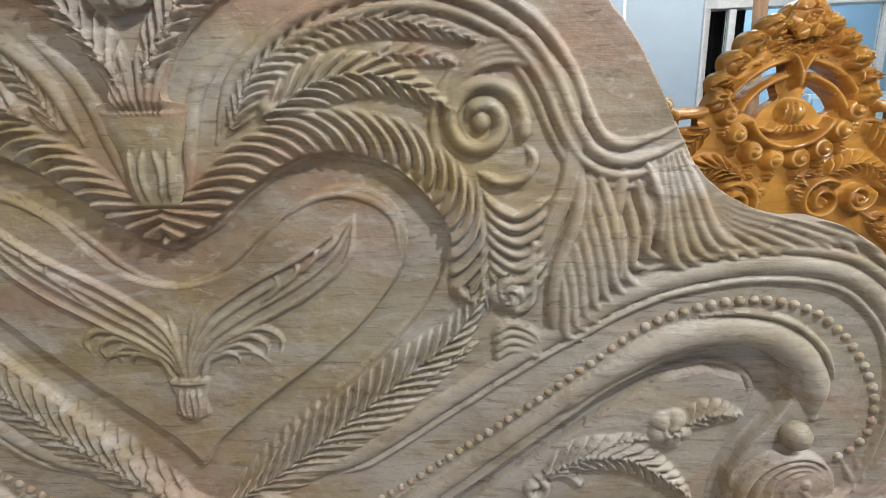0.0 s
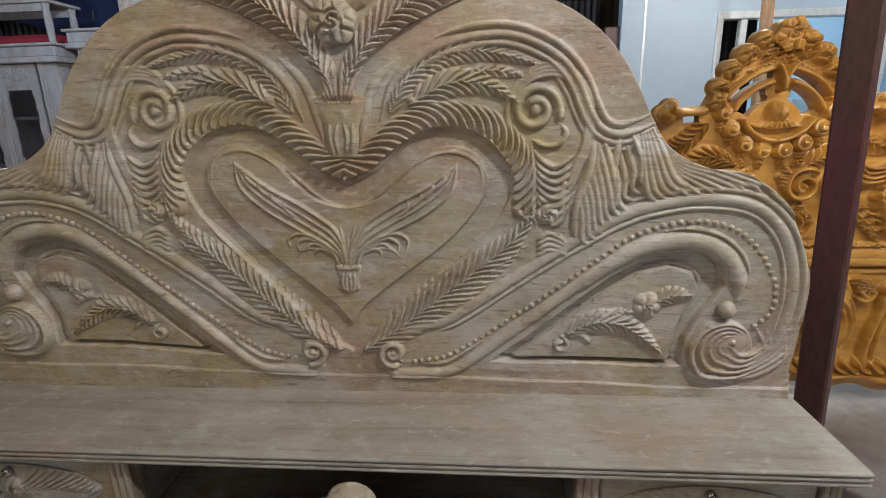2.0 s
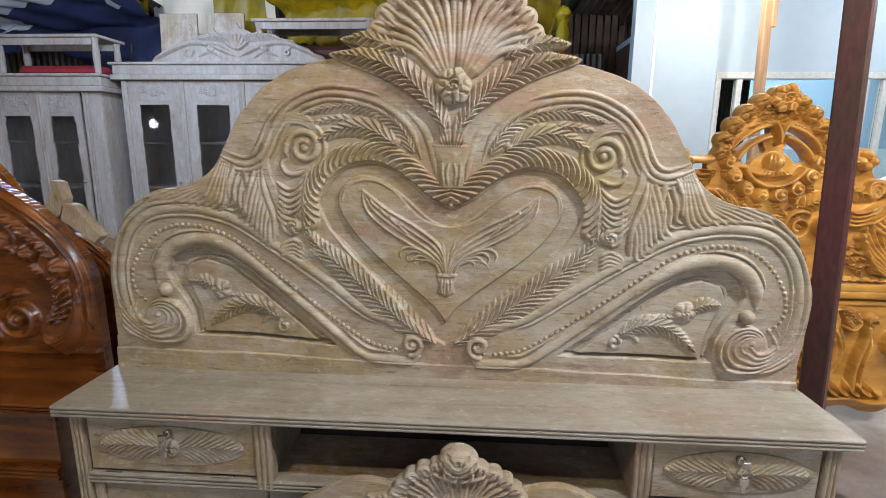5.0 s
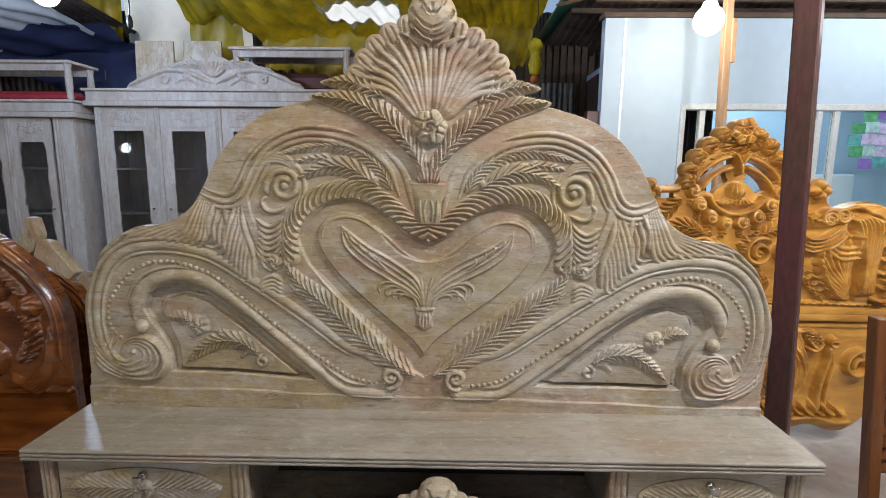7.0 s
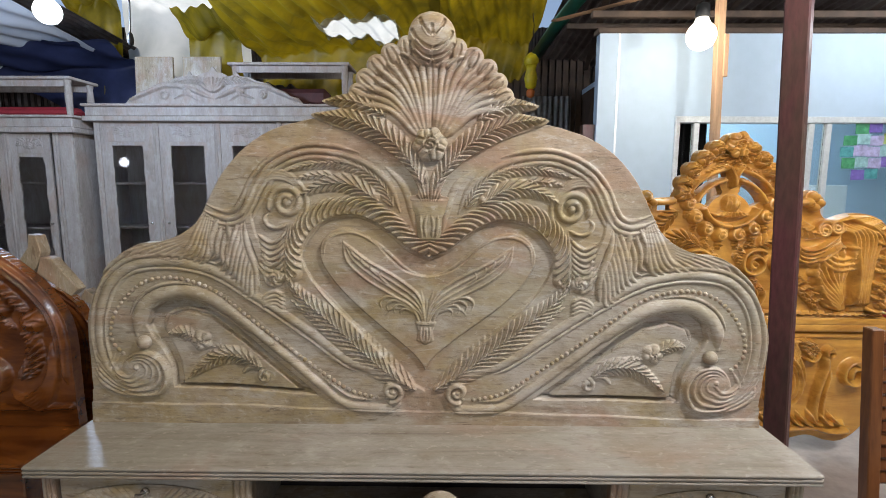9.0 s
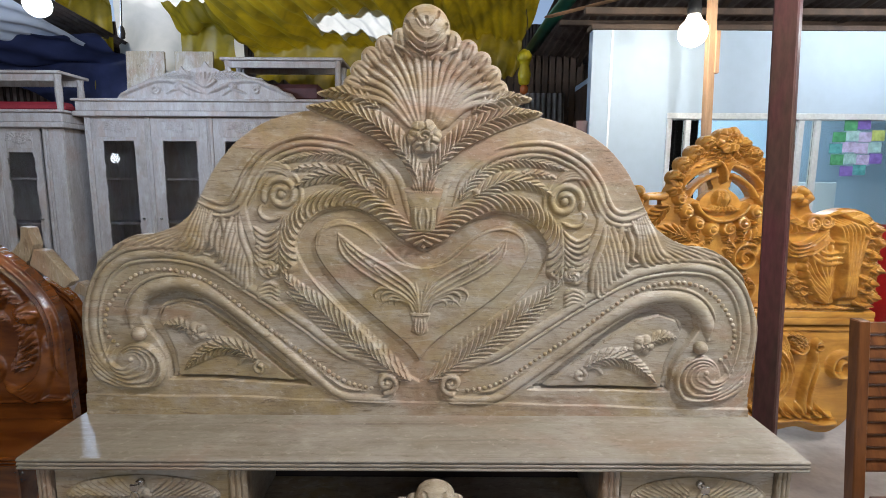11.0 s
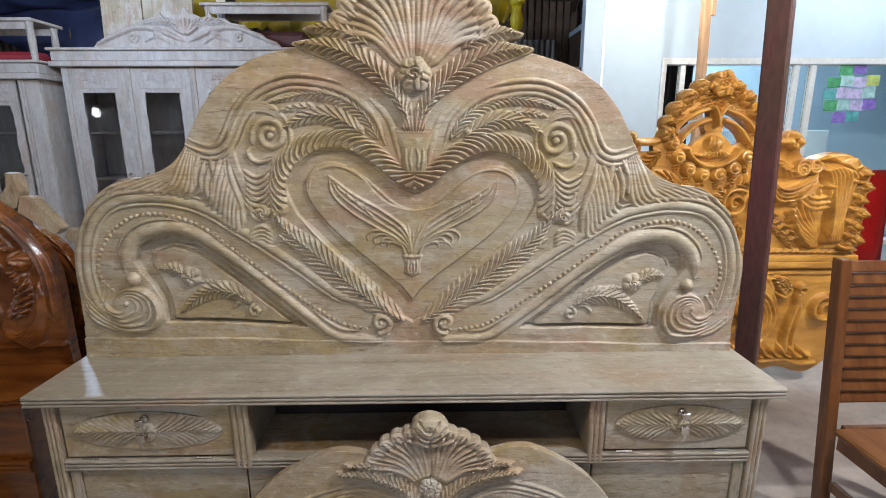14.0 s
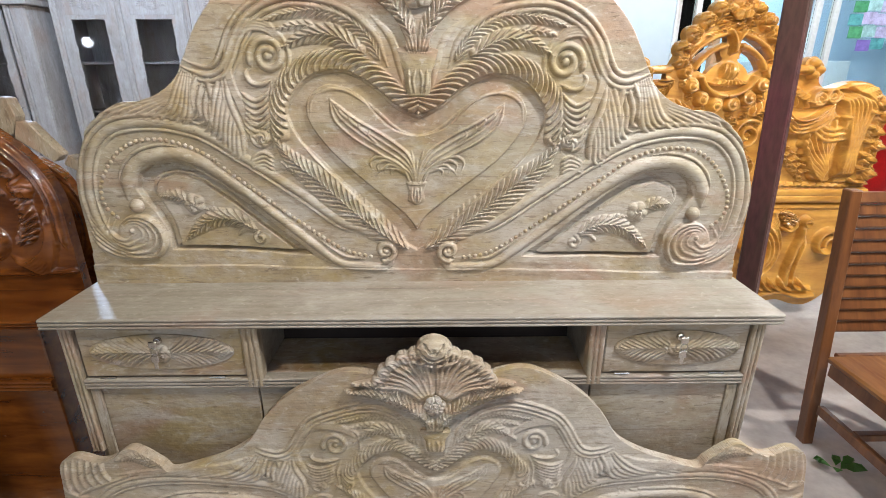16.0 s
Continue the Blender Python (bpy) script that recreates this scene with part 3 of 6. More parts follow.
    H.ridge(P((0.384, 1.43), (0.368, 1.47), (0.370, 1.515), (0.392, 1.548), (0.430, 1.562)), 0.006, 0.006, 0.2)
    H.ridge(P((0.420, 1.432), (0.446, 1.420), (0.474, 1.424), (0.488, 1.446), (0.478, 1.462)), 0.0065, 0.009, 0.15)
    for k in range(4):
        o = 0.013 * k
        H.ridge(P((0.385 - o * 0.2, 1.52), (0.42, 1.552 + o * 0.55), (0.47 + o * 0.3, 1.556 + o * 0.5), (0.510 + o * 0.4, 1.524 + o * 0.2), (0.528 + o * 0.35, 1.474), (0.524 + o * 0.3, 1.42), (0.503 + o * 0.35, 1.365), (0.488 + o * 0.1, 1.30)), 0.0058, 0.007)
    for k in range(7):
        f = k / 6
        a, c = between((0.424, 1.412), (0.428, 1.312), f), between((0.508, 1.400), (0.506, 1.305), f)
        H.ridge(P(a, (a[0] + 0.016, a[1] - 0.022), (a[0] + 0.046, a[1] - 0.034), c), 0.0064, 0.0085, 0.18, 0.7)
    H.ridge(P((0.418, 1.425), (0.424, 1.36), (0.421, 1.30), (0.428, 1.25)), 0.005, 0.007, 0.2)
    # sprays of the neck: three overlapping leaves whose barbs hook outwards to sharp tips
    H.ridge(P((0.546, 1.452), (0.538, 1.373), (0.514, 1.303), (0.510, 1.241), (0.526, 1.203)), 0.0095, 0.0105, 0.2)
    H.ridge(P((0.558, 1.452), (0.551, 1.375), (0.530, 1.31), (0.522, 1.25)), 0.006, 0.008, 0.3)
    for count, first, last, w in ((7, ((0.520, 1.320), (0.524, 1.259), (0.549, 1.210)), ((0.562, 1.448), (0.588, 1.347), (0.634, 1.279)), 0.0105),
                                  (4, ((0.592, 1.382), (0.594, 1.329), (0.612, 1.296)), ((0.618, 1.449), (0.639, 1.391), (0.664, 1.332)), 0.0095),
                                  (5, ((0.640, 1.443), (0.646, 1.373), (0.690, 1.298)), ((0.661, 1.452), (0.684, 1.399), (0.756, 1.327)), 0.0105)):
        for k in range(count):
            f = k / (count - 1)
            a, b, c = (between(p, q, f) for p, q in zip(first, last))
            bend = (b[0] * 0.45 + c[0] * 0.55 - 0.012, b[1] * 0.45 + c[1] * 0.55 - 0.009)
            H.ridge(P(a, b, bend, c), w, 0.0125 + 0.002 * math.sin(3.1 * k), 0.3, 0.7)
    H.ridge(P((0.598, 1.448), (0.590, 1.40), (0.586, 1.36)), 0.009, 0.008, 0.3)
    H.ridge(P((0.630, 1.447), (0.634, 1.39), (0.648, 1.34)), 0.008, 0.009, 0.3)
    for k in range(8):
        f = k / 7
        a, c = between((0.672, 1.440), (0.685, 1.385), f), between((0.925, 1.335), (0.745, 1.312), f)
        H.ridge(P(a, (a[0] + 0.03 + 0.02 * (1 - f), a[1] - 0.045 + 0.01 * f), (a[0] + (c[0] - a[0]) * 0.6, c[1] + 0.033 - 0.012 * f), c), 0.0062, 0.008, 0.15)
    # leaves over the shoulder of the end scroll
    for k in range(6):
        x0 = 0.80 + 0.03 * k
        H.ridge(P((x0, 1.352 - 0.02 * max(0, k - 2)), (x0 + 0.035, 1.338 - 0.026 * max(0, k - 2) - 0.002 * k), (x0 + 0.06, 1.315 - 0.033 * max(0, k - 2))), 0.006, 0.007, 0.3)
    # small rose and curls between fan and feather
    H.rosette(P((0.452, 1.276))[0], 0.027, 0.012, 4, 4.0, 0.45)
    for k in range(4):
        H.ridge(P((0.43, 1.22 - 0.012 * k), (0.455, 1.235 - 0.012 * k), (0.485, 1.222 - 0.010 * k), (0.497, 1.200 - 0.005 * k)), 0.006, 0.008)
        H.ridge(P((0.455, 1.25 + 0.02 * k), (0.48, 1.262 + 0.02 * k), (0.488, 1.29 + 0.02 * k)), 0.006, 0.008)
    # the long S scroll: upper roll, channel of beads, lower roll
    H.ridge(P(*SCROLL_UP), 0.013, 0.008, 0.03, 0.6)
    arr = smooth(P(*SCROLL_UP))
    e = np.gradient(arr, axis=0)
    e /= np.maximum(np.linalg.norm(e, axis=1, keepdims=True), 1e-9)
    nrm = np.stack([-e[:, 1], e[:, 0]], 1)
    H.ridge((arr - 0.019 * H.k * nrm)[30:], 0.005, 0.006, 0.04, 0.5, True)
    H.ridge((arr + 0.021 * H.k * nrm)[150:-10], 0.007, 0.007, 0.1, 0.5, True)
    H.ridge(P(*SCROLL_LOW), 0.013, 0.011, 0.06, 0.6)
    H.ridge(P(*SCROLL_LOW[6:]), 0.0205, 0.0140, 0.10, 0.7)
    arr = smooth(P(*SCROLL_LOW))
    e = np.gradient(arr, axis=0)
    e /= np.maximum(np.linalg.norm(e, axis=1, keepdims=True), 1e-9)
    H.ridge((arr + 0.026 * H.k * np.stack([-e[:, 1], e[:, 0]], 1))[:-12], 0.005, 0.008, 0.04, 0.5, True)
    H.channel(P(*BEADS), 0.0105, 0.001)
    # curl at the scroll's foot
    c = P((0.108, 0.953))[0]
    H.ridge(H.curl(c[0], c[1], 0.036, 0.006, 1.5, -1.1, -1), 0.009, 0.014, 0.05, 0.5, True)
    H.ridge(P((0.085, 0.925), (0.11, 0.899), (0.165, 0.896)), 0.010, 0.008, 0.1)
    H.dome(c, 0.010, 0.014)
    # ground under the scroll and the three-cornered panel
    ground = np.array(P((0.335, 0.932), (0.47, 1.035), (0.60, 1.142), (0.68, 1.188), (0.73, 1.197), (0.79, 1.19), (0.826, 1.163), (0.838, 1.12), (0.82, 1.09), (0.79, 1.05), (0.765, 1.0), (0.76, 0.932)))
    H.step_in(ground, -0.024 * H.k, 0.004)
    tri = np.array(P((0.385, 0.94), (0.735, 0.942), (0.742, 1.013), (0.767, 1.072), (0.788, 1.112), (0.775, 1.146), (0.723, 1.163), (0.654, 1.146), (0.57, 1.083), (0.484, 1.015)))
    H.step_in(tri, 0.018 * H.k, 0.004)
    H.ridge(P((0.742, 0.95), (0.748, 1.01), (0.772, 1.07), (0.793, 1.114), (0.778, 1.151), (0.723, 1.169), (0.654, 1.152)), 0.006, 0.006, 0.1)
    H.ridge(P((0.36, 0.934), (0.745, 0.936)), 0.005, -0.010, 0)
    H.rosette(P((0.679, 1.074))[0], 0.033, 0.014, 5, 0.6, 0.35)
    H.feather(P((0.70, 1.085), (0.735, 1.10), (0.775, 1.098)), 0.022, 0.010, 0.014, 1.2, 0.7)
    H.feather(P((0.505, 1.002), (0.56, 1.03), (0.62, 1.03), (0.672, 1.0), (0.716, 0.962)), 0.030, 0.011, 0.0175, 1.6, 0.8)
    H.feather(P((0.55, 1.03), (0.61, 1.055), (0.655, 1.058)), 0.012, 0.006, 0.014, 1.3, 0.7)
    c = P((0.492, 0.974))[0]
    H.ridge(H.curl(c[0], c[1], 0.02, 0.004, 1.3, 1.6, -1), 0.0065, 0.010, 0.1, 0.5, True)
    H.ridge(P((0.505, 0.995), (0.535, 1.0), (0.56, 0.978)), 0.006, 0.008)
    # swirled bulb at the outer end: a comma of flutes running out to the edge
    c = P((0.842, 0.970))[0]
    H.dome(c, 0.070, 0.014, 0.5)
    for k in range(5):
        o = 0.0145 * k
        rad = 0.066 - o
        q = (0.842 + 0.30 * o, 0.970 + 0.35 * o)
        arc = [(q[0] + rad * math.cos(radians(t)), q[1] + rad * math.sin(radians(t))) for t in range(20 - 8 * k, 262, 22)]
        H.ridge(P(*arc, (0.872 + 0.2 * o, 0.906 + 0.95 * o), (0.908 + 0.2 * o, 0.914 + 0.95 * o), (0.936, 0.934 + 0.9 * o)), 0.0085, 0.019 - 0.0008 * k, 0.28, 0.6)
    for k in range(4):
        o = 0.016 * k
        H.ridge(P((0.915 + o, 1.02 + o * 0.4), (0.933 + o * 0.9, 0.985), (0.935 + o * 0.9, 0.945), (0.915 + o, 0.912)), 0.006, 0.006, 0.3)
    H.dome(P((0.862, 0.992))[0], 0.010, 0.020)
    for k in range(5):
        o = 0.013 * k
        H.ridge(P((0.868 + 0.006 * k, 0.902 + o * 0.4), (0.915 + 0.004 * k, 0.905 + o), (0.958, 0.926 + 1.25 * o), (0.992, 0.958 + 1.6 * o)), 0.0068, 0.008, 0.2)
    # plain rail under the carving, with a small step
    H.B += 0.006 * (H.V < P((0.012, 0.894))[0][1])


def board_outline(r):
    edge = smooth(P((0.012, 1.60), (0.15, 1.72), (0.27, 1.742), (0.352, 1.727), (0.405, 1.713), (0.472, 1.689), (0.54, 1.645), (0.593, 1.589), (0.625, 1.54), (0.647, 1.497), (0.659, 1.474),
                    (0.688, 1.423), (0.733, 1.389), (0.795, 1.367), (0.838, 1.364), (0.874, 1.349), (0.92, 1.318), (0.95, 1.283), (0.973, 1.23), (0.996, 1.176), (1.008, 1.135),
                    (1.009, 1.067), (1.005, 1.011), (1.003, 0.96), (1.0, 0.912)), 0.006)
    shape = np.vstack([[(-0.05, edge[0][1])], edge, [(edge[-1][0] + 0.004, edge[-1][1] - 0.002), (edge[-1][0] + 0.006, 0.822), (-0.05, 0.822)]])
    r.sd = r.inside(shape)


LOBES = [(0.218 * math.cos(radians(a)), 1.715 + 0.226 * math.sin(radians(a)), 0.0275) for a in (72, 59, 46.5, 34.5, 23.5)]


def carve_crest(r):
    """Right half of the fan of plumes over the vase, in its own axes."""
    H = r
    for k in range(10):
        f = k / 9
        a = radians(88 - 66 * f)
        reach = 0.250 - 0.022 * f
        x0, z0 = 0.008 + 0.030 * f, 1.712 - 0.02 * f
        tip = (0.003 + reach * math.cos(a) * 1.02, 1.70 + reach * math.sin(a) * (1 - 0.1 * f))
        mid = (0.6 * tip[0] - 0.014 * f, 1.70 + 0.56 * (tip[1] - 1.70) + 0.018)
        H.ridge([(x0, z0), mid, tip], 0.0085 + 0.001 * (k % 2), 0.011 + 0.002 * (k % 2), 0.12)
    for cx, cz, rr in LOBES:
        H.dome((cx, cz), rr, 0.012, 0.5)
        d = Vector((cx, cz - 1.70)).normalized()
        for o in (-0.35, 0.35):
            H.ridge([(cx - 0.04 * d.x - o * rr * d.y, cz - 0.04 * d.y + o * rr * d.x), (cx - o * rr * d.y, cz + o * rr * d.x), (cx + 0.6 * rr * d.x - o * rr * 0.6 * d.y, cz + 0.6 * rr * d.y + o * rr * 0.6 * d.x)], 0.004, -0.006, 0.2)
    # side plumes
    H.feather([(0.02, 1.565), (0.07, 1.64), (0.14, 1.70), (0.22, 1.735), (0.315, 1.745)], 0.040, 0.014, 0.020, 1.5, 0.85, True)
    H.feather([(0.13, 1.745), (0.19, 1.775), (0.24, 1.785), (0.285, 1.782)], 0.028, 0.013, 0.020, 1.4, 0.8, True)
    H.feather([(0.015, 1.545), (0.035, 1.60), (0.075, 1.64), (0.10, 1.645)], 0.024, 0.011, 0.016, 1.6, 0.8, True)
    for k in range(4):
        H.ridge([(0.004 + 0.006 * k, 1.52), (0.008 + 0.012 * k, 1.57 - 0.004 * k), (0.012 + 0.02 * k, 1.60 - 0.008 * k)], 0.0055, 0.010, 0.2)
    # bud on top, of lapped petals
    H.dome((0.0, 1.955), 0.066, 0.026, 0.42)
    for z, w, up in ((1.972, 0.034, 0.030), (1.938, 0.056, 0.034), (1.915, 0.060, 0.026)):
        H.ridge([(0.0, z - 0.016), (0.4 * w, z - 0.008), (0.8 * w, z + 0.35 * up), (w, z + up)], 0.0055, -0.0085, 0.05)
        H.ridge([(0.0, z - 0.024), (0.4 * w, z - 0.017), (0.86 * w, z + 0.25 * up)], 0.0045, 0.028, 0.1)
    H.ridge([(0.0, 1.958), (0.002, 1.985)], 0.004, -0.006, 0.2)
    for k in range(3):
        H.ridge([(0.006 + 0.012 * k, 1.872), (0.022 + 0.018 * k, 1.888 + 0.004 * k), (0.048 + 0.020 * k, 1.892 + 0.010 * k)], 0.006, 0.016, 0.2)
    # vase
    H.B += 0.004 * ((H.V < 1.522) & (H.V > 1.41)) * np.clip(1 - (H.U / (0.034 + 0.35 * np.clip(H.V - 1.47, 0, 1) + 0.0 * H.U)) ** 4, 0, 1)
    for k in range(2):
        H.ridge([(0.008 + 0.011 * k, 1.415), (0.012 + 0.012 * k, 1.45), (0.006 + 0.018 * k, 1.478)], 0.0045, 0.005, 0.2)
    H.dome((0.0, 1.672), 0.044, 0.010, 0.4)


def crest_outline(r):
    edge = smooth([(0.0, 1.405), (0.03, 1.415), (0.036, 1.47), (0.056, 1.525), (0.03, 1.54), (0.06, 1.60), (0.12, 1.652), (0.20, 1.692), (0.328, 1.742), (0.25, 1.764), (0.298, 1.783), (0.215, 1.808)], 0.006)
    shape = np.vstack([[(-0.03, 1.405)], edge, [(0.185, 1.85), (0.14, 1.895), (0.09, 1.925), (0.0, 1.98), (-0.03, 1.98)]])
    sd = r.inside(shape)
    for cx, cz, rr in [(0.0, 1.958, 0.064)] + LOBES:
        sd = np.minimum(sd, np.hypot(r.U - cx, r.V - cz) - rr)
    r.sd = sd


def carving_part(name, me, material, parent, m, label=""):
    me.materials.append(material)
    ob = new(name, me)
    ob.parent = parent
    ob.matrix_local = m
    if label:
        ob["label"] = label
    return ob


LEANED = Matrix.Translation((AXIS[0], 0, AXIS[1])) @ pose(0, 0, 0, 0, math.degrees(LEAN), 0) @ Matrix.Translation((0, 0, -AXIS[1]))
headboard = thing("bed_headboard", "unvarnished carved wooden bed headboard with a heart, scrolls and storage box", "bed headboard")
GRID, DEEP = 0.002, 1.08

field = Relief(0.0, 1.03, 0.812, 1.77, GRID)
carve_board(field)
field.B, field.R = field.B * DEEP, field.R * DEEP
board_outline(field)
carving_part("carved_board", field.mesh("carved_board", 0.035, 0.0007, True), WOOD, headboard, LEANED)
field = Relief(0.0, 0.34, 1.395, 2.04, GRID)
carve_crest(field)
field.B, field.R = field.B * DEEP, field.R * DEEP
crest_outline(field)
carving_part("crest", field.mesh("crest", 0.045, 0.0006, True), WOOD, headboard, LEANED @ pose(0, -0.005, 0), "fan of carved plumes with a rose and bud")


def rose(parent, m, k=1.0):
    """An open rose of lapped petals, a piece of its own."""
    r = Relief(-0.055, 0.055, -0.055, 0.055, 0.002)
    r.rosette((0.0, 0.0), 0.048, 0.017, 6, 2.2, 0.5)
    for j in range(6):
        a = 1.047 * j + 0.3
        r.ridge([(0.018 * math.cos(a), 0.018 * math.sin(a)), (0.036 * math.cos(a + 0.25), 0.036 * math.sin(a + 0.25)), (0.047 * math.cos(a + 0.3), 0.047 * math.sin(a + 0.3))], 0.004, -0.008, 0.1)
    r.ridge(spiral(0, 0, 0.021, 0.003, 1.8, 0.5), 0.0035, -0.008, 0.1, 0.5, True)
    rad = np.hypot(r.U, r.V)
    r.sd = rad - 0.046 - 0.003 * np.cos(6 * np.arctan2(r.V, r.U) - 1.2)
    return carving_part("rose", r.mesh("rose", 0.012, 0.0004), WOOD, parent, m @ Matrix.Diagonal((k, k, k, 1)), "carved open rose")


rose(headboard, LEANED @ pose(0, -0.019, 1.672))
bead_row = smooth(P(*BEADS), 0.001)
bead_mesh = None
gone, last = 0.0, bead_row[0]
for p in bead_row[1:]:
    gone += math.hypot(*(p - last))
    last = p
    if gone >= 0.0168:
        gone = 0.0
        for flip in (-1, 1):
            if bead_mesh is None:
                bm = lathe([(0.0004, 0.0072), (0.004, 0.0058), (0.0066, 0.0025), (0.0071, 0.0), (0.006, -0.006)][::-1], 10, pose(0, 0, 0, 90))
                bead_mesh = bpy.data.meshes.new("bead")
                bm.to_mesh(bead_mesh)
                bm.free()
                for poly in bead_mesh.polygons:
                    poly.use_smooth = True
                bead_mesh.materials.append(WOOD)
            b = new("bead", bead_mesh)
            b.parent = headboard
            b.matrix_local = LEANED @ pose(flip * p[0], 0.0012, p[1])
for flip in (-1, 1):
    u, v = P((0.842, 1.066))[0]
    ball = part("ball", lathe([(0.0005, 0.022), (0.010, 0.0195), (0.018, 0.011), (0.021, 0.0), (0.018, -0.012)][::-1], 20, pose(0, 0, 0, 90)), WOOD, headboard, "", True)
    ball.matrix_local = LEANED @ pose(flip * u, -0.004, v)

# storage box under the carving
XL, XR, YF, TOP = -0.995, 1.012, -0.225, 0.852
part("shelf_top", reed_bar((XL - 0.002, YF - 0.018, TOP - 0.032), (XR + 0.002, 0.034, TOP), "x", 3), WOOD_FLAT, headboard, "smooth board with a reeded front edge")
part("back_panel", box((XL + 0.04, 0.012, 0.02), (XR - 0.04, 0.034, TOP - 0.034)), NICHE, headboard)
for x0, x1 in ((XL + 0.028, XL + 0.062), (XR - 0.062, XR - 0.028), (-0.470, -0.424), (0.497, 0.541)):
    tall = x0 < -0.9 or x0 > 0.9
    part("stile", reed_bar((x0, YF, 0.40 if tall else 0.625), (x1, YF + 0.03, TOP - 0.034), "z", 3), WOOD_UP, headboard)
for x in (XL + 0.030, XR - 0.054):
    part("end_panel", box((x, YF + 0.032, 0.02), (x + 0.024, 0.010, TOP - 0.034)), WOOD_UP, headboard)
part("rail", reed_bar((XL + 0.062, YF + 0.001, 0.618), (XR - 0.062, YF + 0.03, 0.650), "x", 3), WOOD_FLAT, headboard)
part("niche_floor", box((XL + 0.056, YF + 0.032, 0.622), (XR - 0.056, 0.010, 0.644)), WOOD, headboard)
for x in (-0.452, 0.500):
    part("niche_side", box((x, YF + 0.032, 0.646), (x + 0.02, 0.010, TOP - 0.036)), WOOD_FLAT, headboard)
for x0, x1 in ((XL + 0.064, -0.45), (-0.446, 0.516), (0.52, XR - 0.064)):
    part("lower_panel", box((x0, YF + 0.014, 0.02), (x1, YF + 0.030, 0.616)), WOOD, headboard)
for x in (XL + 0.064, XR - 0.094):
    part("inner_stile", box((x, YF + 0.006, 0.03), (x + 0.03, YF + 0.013, 0.612)), WOOD_UP, headboard)


def drawer(x0, x1):
    d = part("drawer", box((x0, YF + 0.006, 0.655), (x1, YF + 0.028, TOP - 0.038), 0.004), WOOD, headboard)
    cx, cz, w = (x0 + x1) / 2 + 0.003, 0.737, (x1 - x0) * 0.43
    r = Relief(cx - w - 0.01, cx + w + 0.01, cz - 0.062, cz + 0.062, 0.002)
    for s in (-1, 1):
        r.feather([(cx + s * 0.02, cz), (cx + s * 0.5 * w, cz + 0.004), (cx + s * w, cz)], 0.050, 0.007, 0.019, 1.9, 0.75, True)
    r.rosette((cx, cz - 0.004), 0.030, 0.010, 4, 3, 0.4)
    r.sd = ((r.U - cx) / (w + 0.004)) ** 2 + ((r.V - cz) / 0.056) ** 2 - 1
    r.sd *= 0.03
    carving_part("leaf_carving", r.mesh("leaf_carving", 0.004, 0.0004), WOOD, d, pose(0, YF + 0.002, 0), "carved pair of leaves with a small rose")
    lock = part("lock_plate", lathe([(0.011, -0.004), (0.011, 0.003), (0.008, 0.006), (0.003, 0.0065)], 16, pose(cx, YF - 0.006, cz + 0.04, 90)), CHROME, d, "round chrome lock", True)
    bm = tube([(cx, YF - 0.004, cz + 0.04), (cx + 0.001, YF - 0.026, cz + 0.039)], 0.0028)
    box_into(bm, (cx - 0.011, YF - 0.034, cz + 0.032), (cx + 0.011, YF - 0.027, cz + 0.052), 0.003)
    part("key", bm, CHROME, d, "small chrome key in the lock")
    ring = [(cx + 0.010 * math.sin(a), YF - 0.0315 - 0.002 * math.cos(a), cz + 0.022 + 0.011 * math.cos(a)) for a in np.linspace(0, 2 * math.pi, 18)]
    part("key_ring", tube(ring, 0.0012, 6), CHROME, d, "thin wire ring")
    bm = box((cx - 0.006, YF - 0.033, cz - 0.032), (cx + 0.005, YF - 0.030, cz + 0.012), 0.001)
    box_into(bm, (cx - 0.011, YF - 0.034, cz - 0.012), (cx + 0.010, YF - 0.0295, cz + 0.010), 0.003)
    part("spare_key", bm, CHROME, d, "small chrome key hanging from a ring")
    for hx in (x0 + 0.14 * (x1 - x0), x0 + 0.82 * (x1 - x0)):
        part("hinge", tube([(hx - 0.022, YF + 0.003, 0.6535), (hx + 0.022, YF + 0.003, 0.6535)], 0.003), CHROME, d, "dull steel hinge")


drawer(XL + 0.066, -0.474)
drawer(0.545, XR - 0.066)

# ---- footboard leaning on the box ----
footboard = thing("bed_footboard", "unvarnished carved wooden footboard leaning on the headboard's box", "bed footboard")


big = Relief(0.0, 1.03, 0.812, 1.77, 0.004)
carve_board(big)
big.B, big.R = big.B * DEEP, big.R * DEEP
board_outline(big)
foot = Relief(0.0, 1.07, 0.0, 0.74, 0.0028, 0.68)
plan["u"], plan["v"] = FOOT_U, FOOT_V
carve_board(foot)
plan["u"], plan["v"] = None, None
foot.feather([(0.735, 0.425), (0.78, 0.452), (0.83, 0.470), (0.885, 0.462)], 0.030, 0.008, 0.016, 1.5, 0.7)
foot.ridge([(0.66, 0.442), (0.71, 0.420), (0.75, 0.424), (0.765, 0.440)], 0.009, 0.008, 0.2)
for k in range(6):
    foot.ridge([(0.905 + 0.022 * k, 0.395 - 0.010 * k), (0.925 + 0.021 * k, 0.430 - 0.008 * k), (0.925 + 0.020 * k, 0.478 - 0.003 * k)], 0.0105, 0.011 - 0.0008 * k, 0.25)
for k in range(5):
    foot.ridge([(0.975 + 0.008 * k, 0.35 - 0.045 * k), (1.005 + 0.006 * k, 0.352 - 0.040 * k), (1.045, 0.375 - 0.040 * k)], 0.010, 0.008, 0.25)
foot.B, foot.R = foot.B * DEEP, foot.R * DEEP
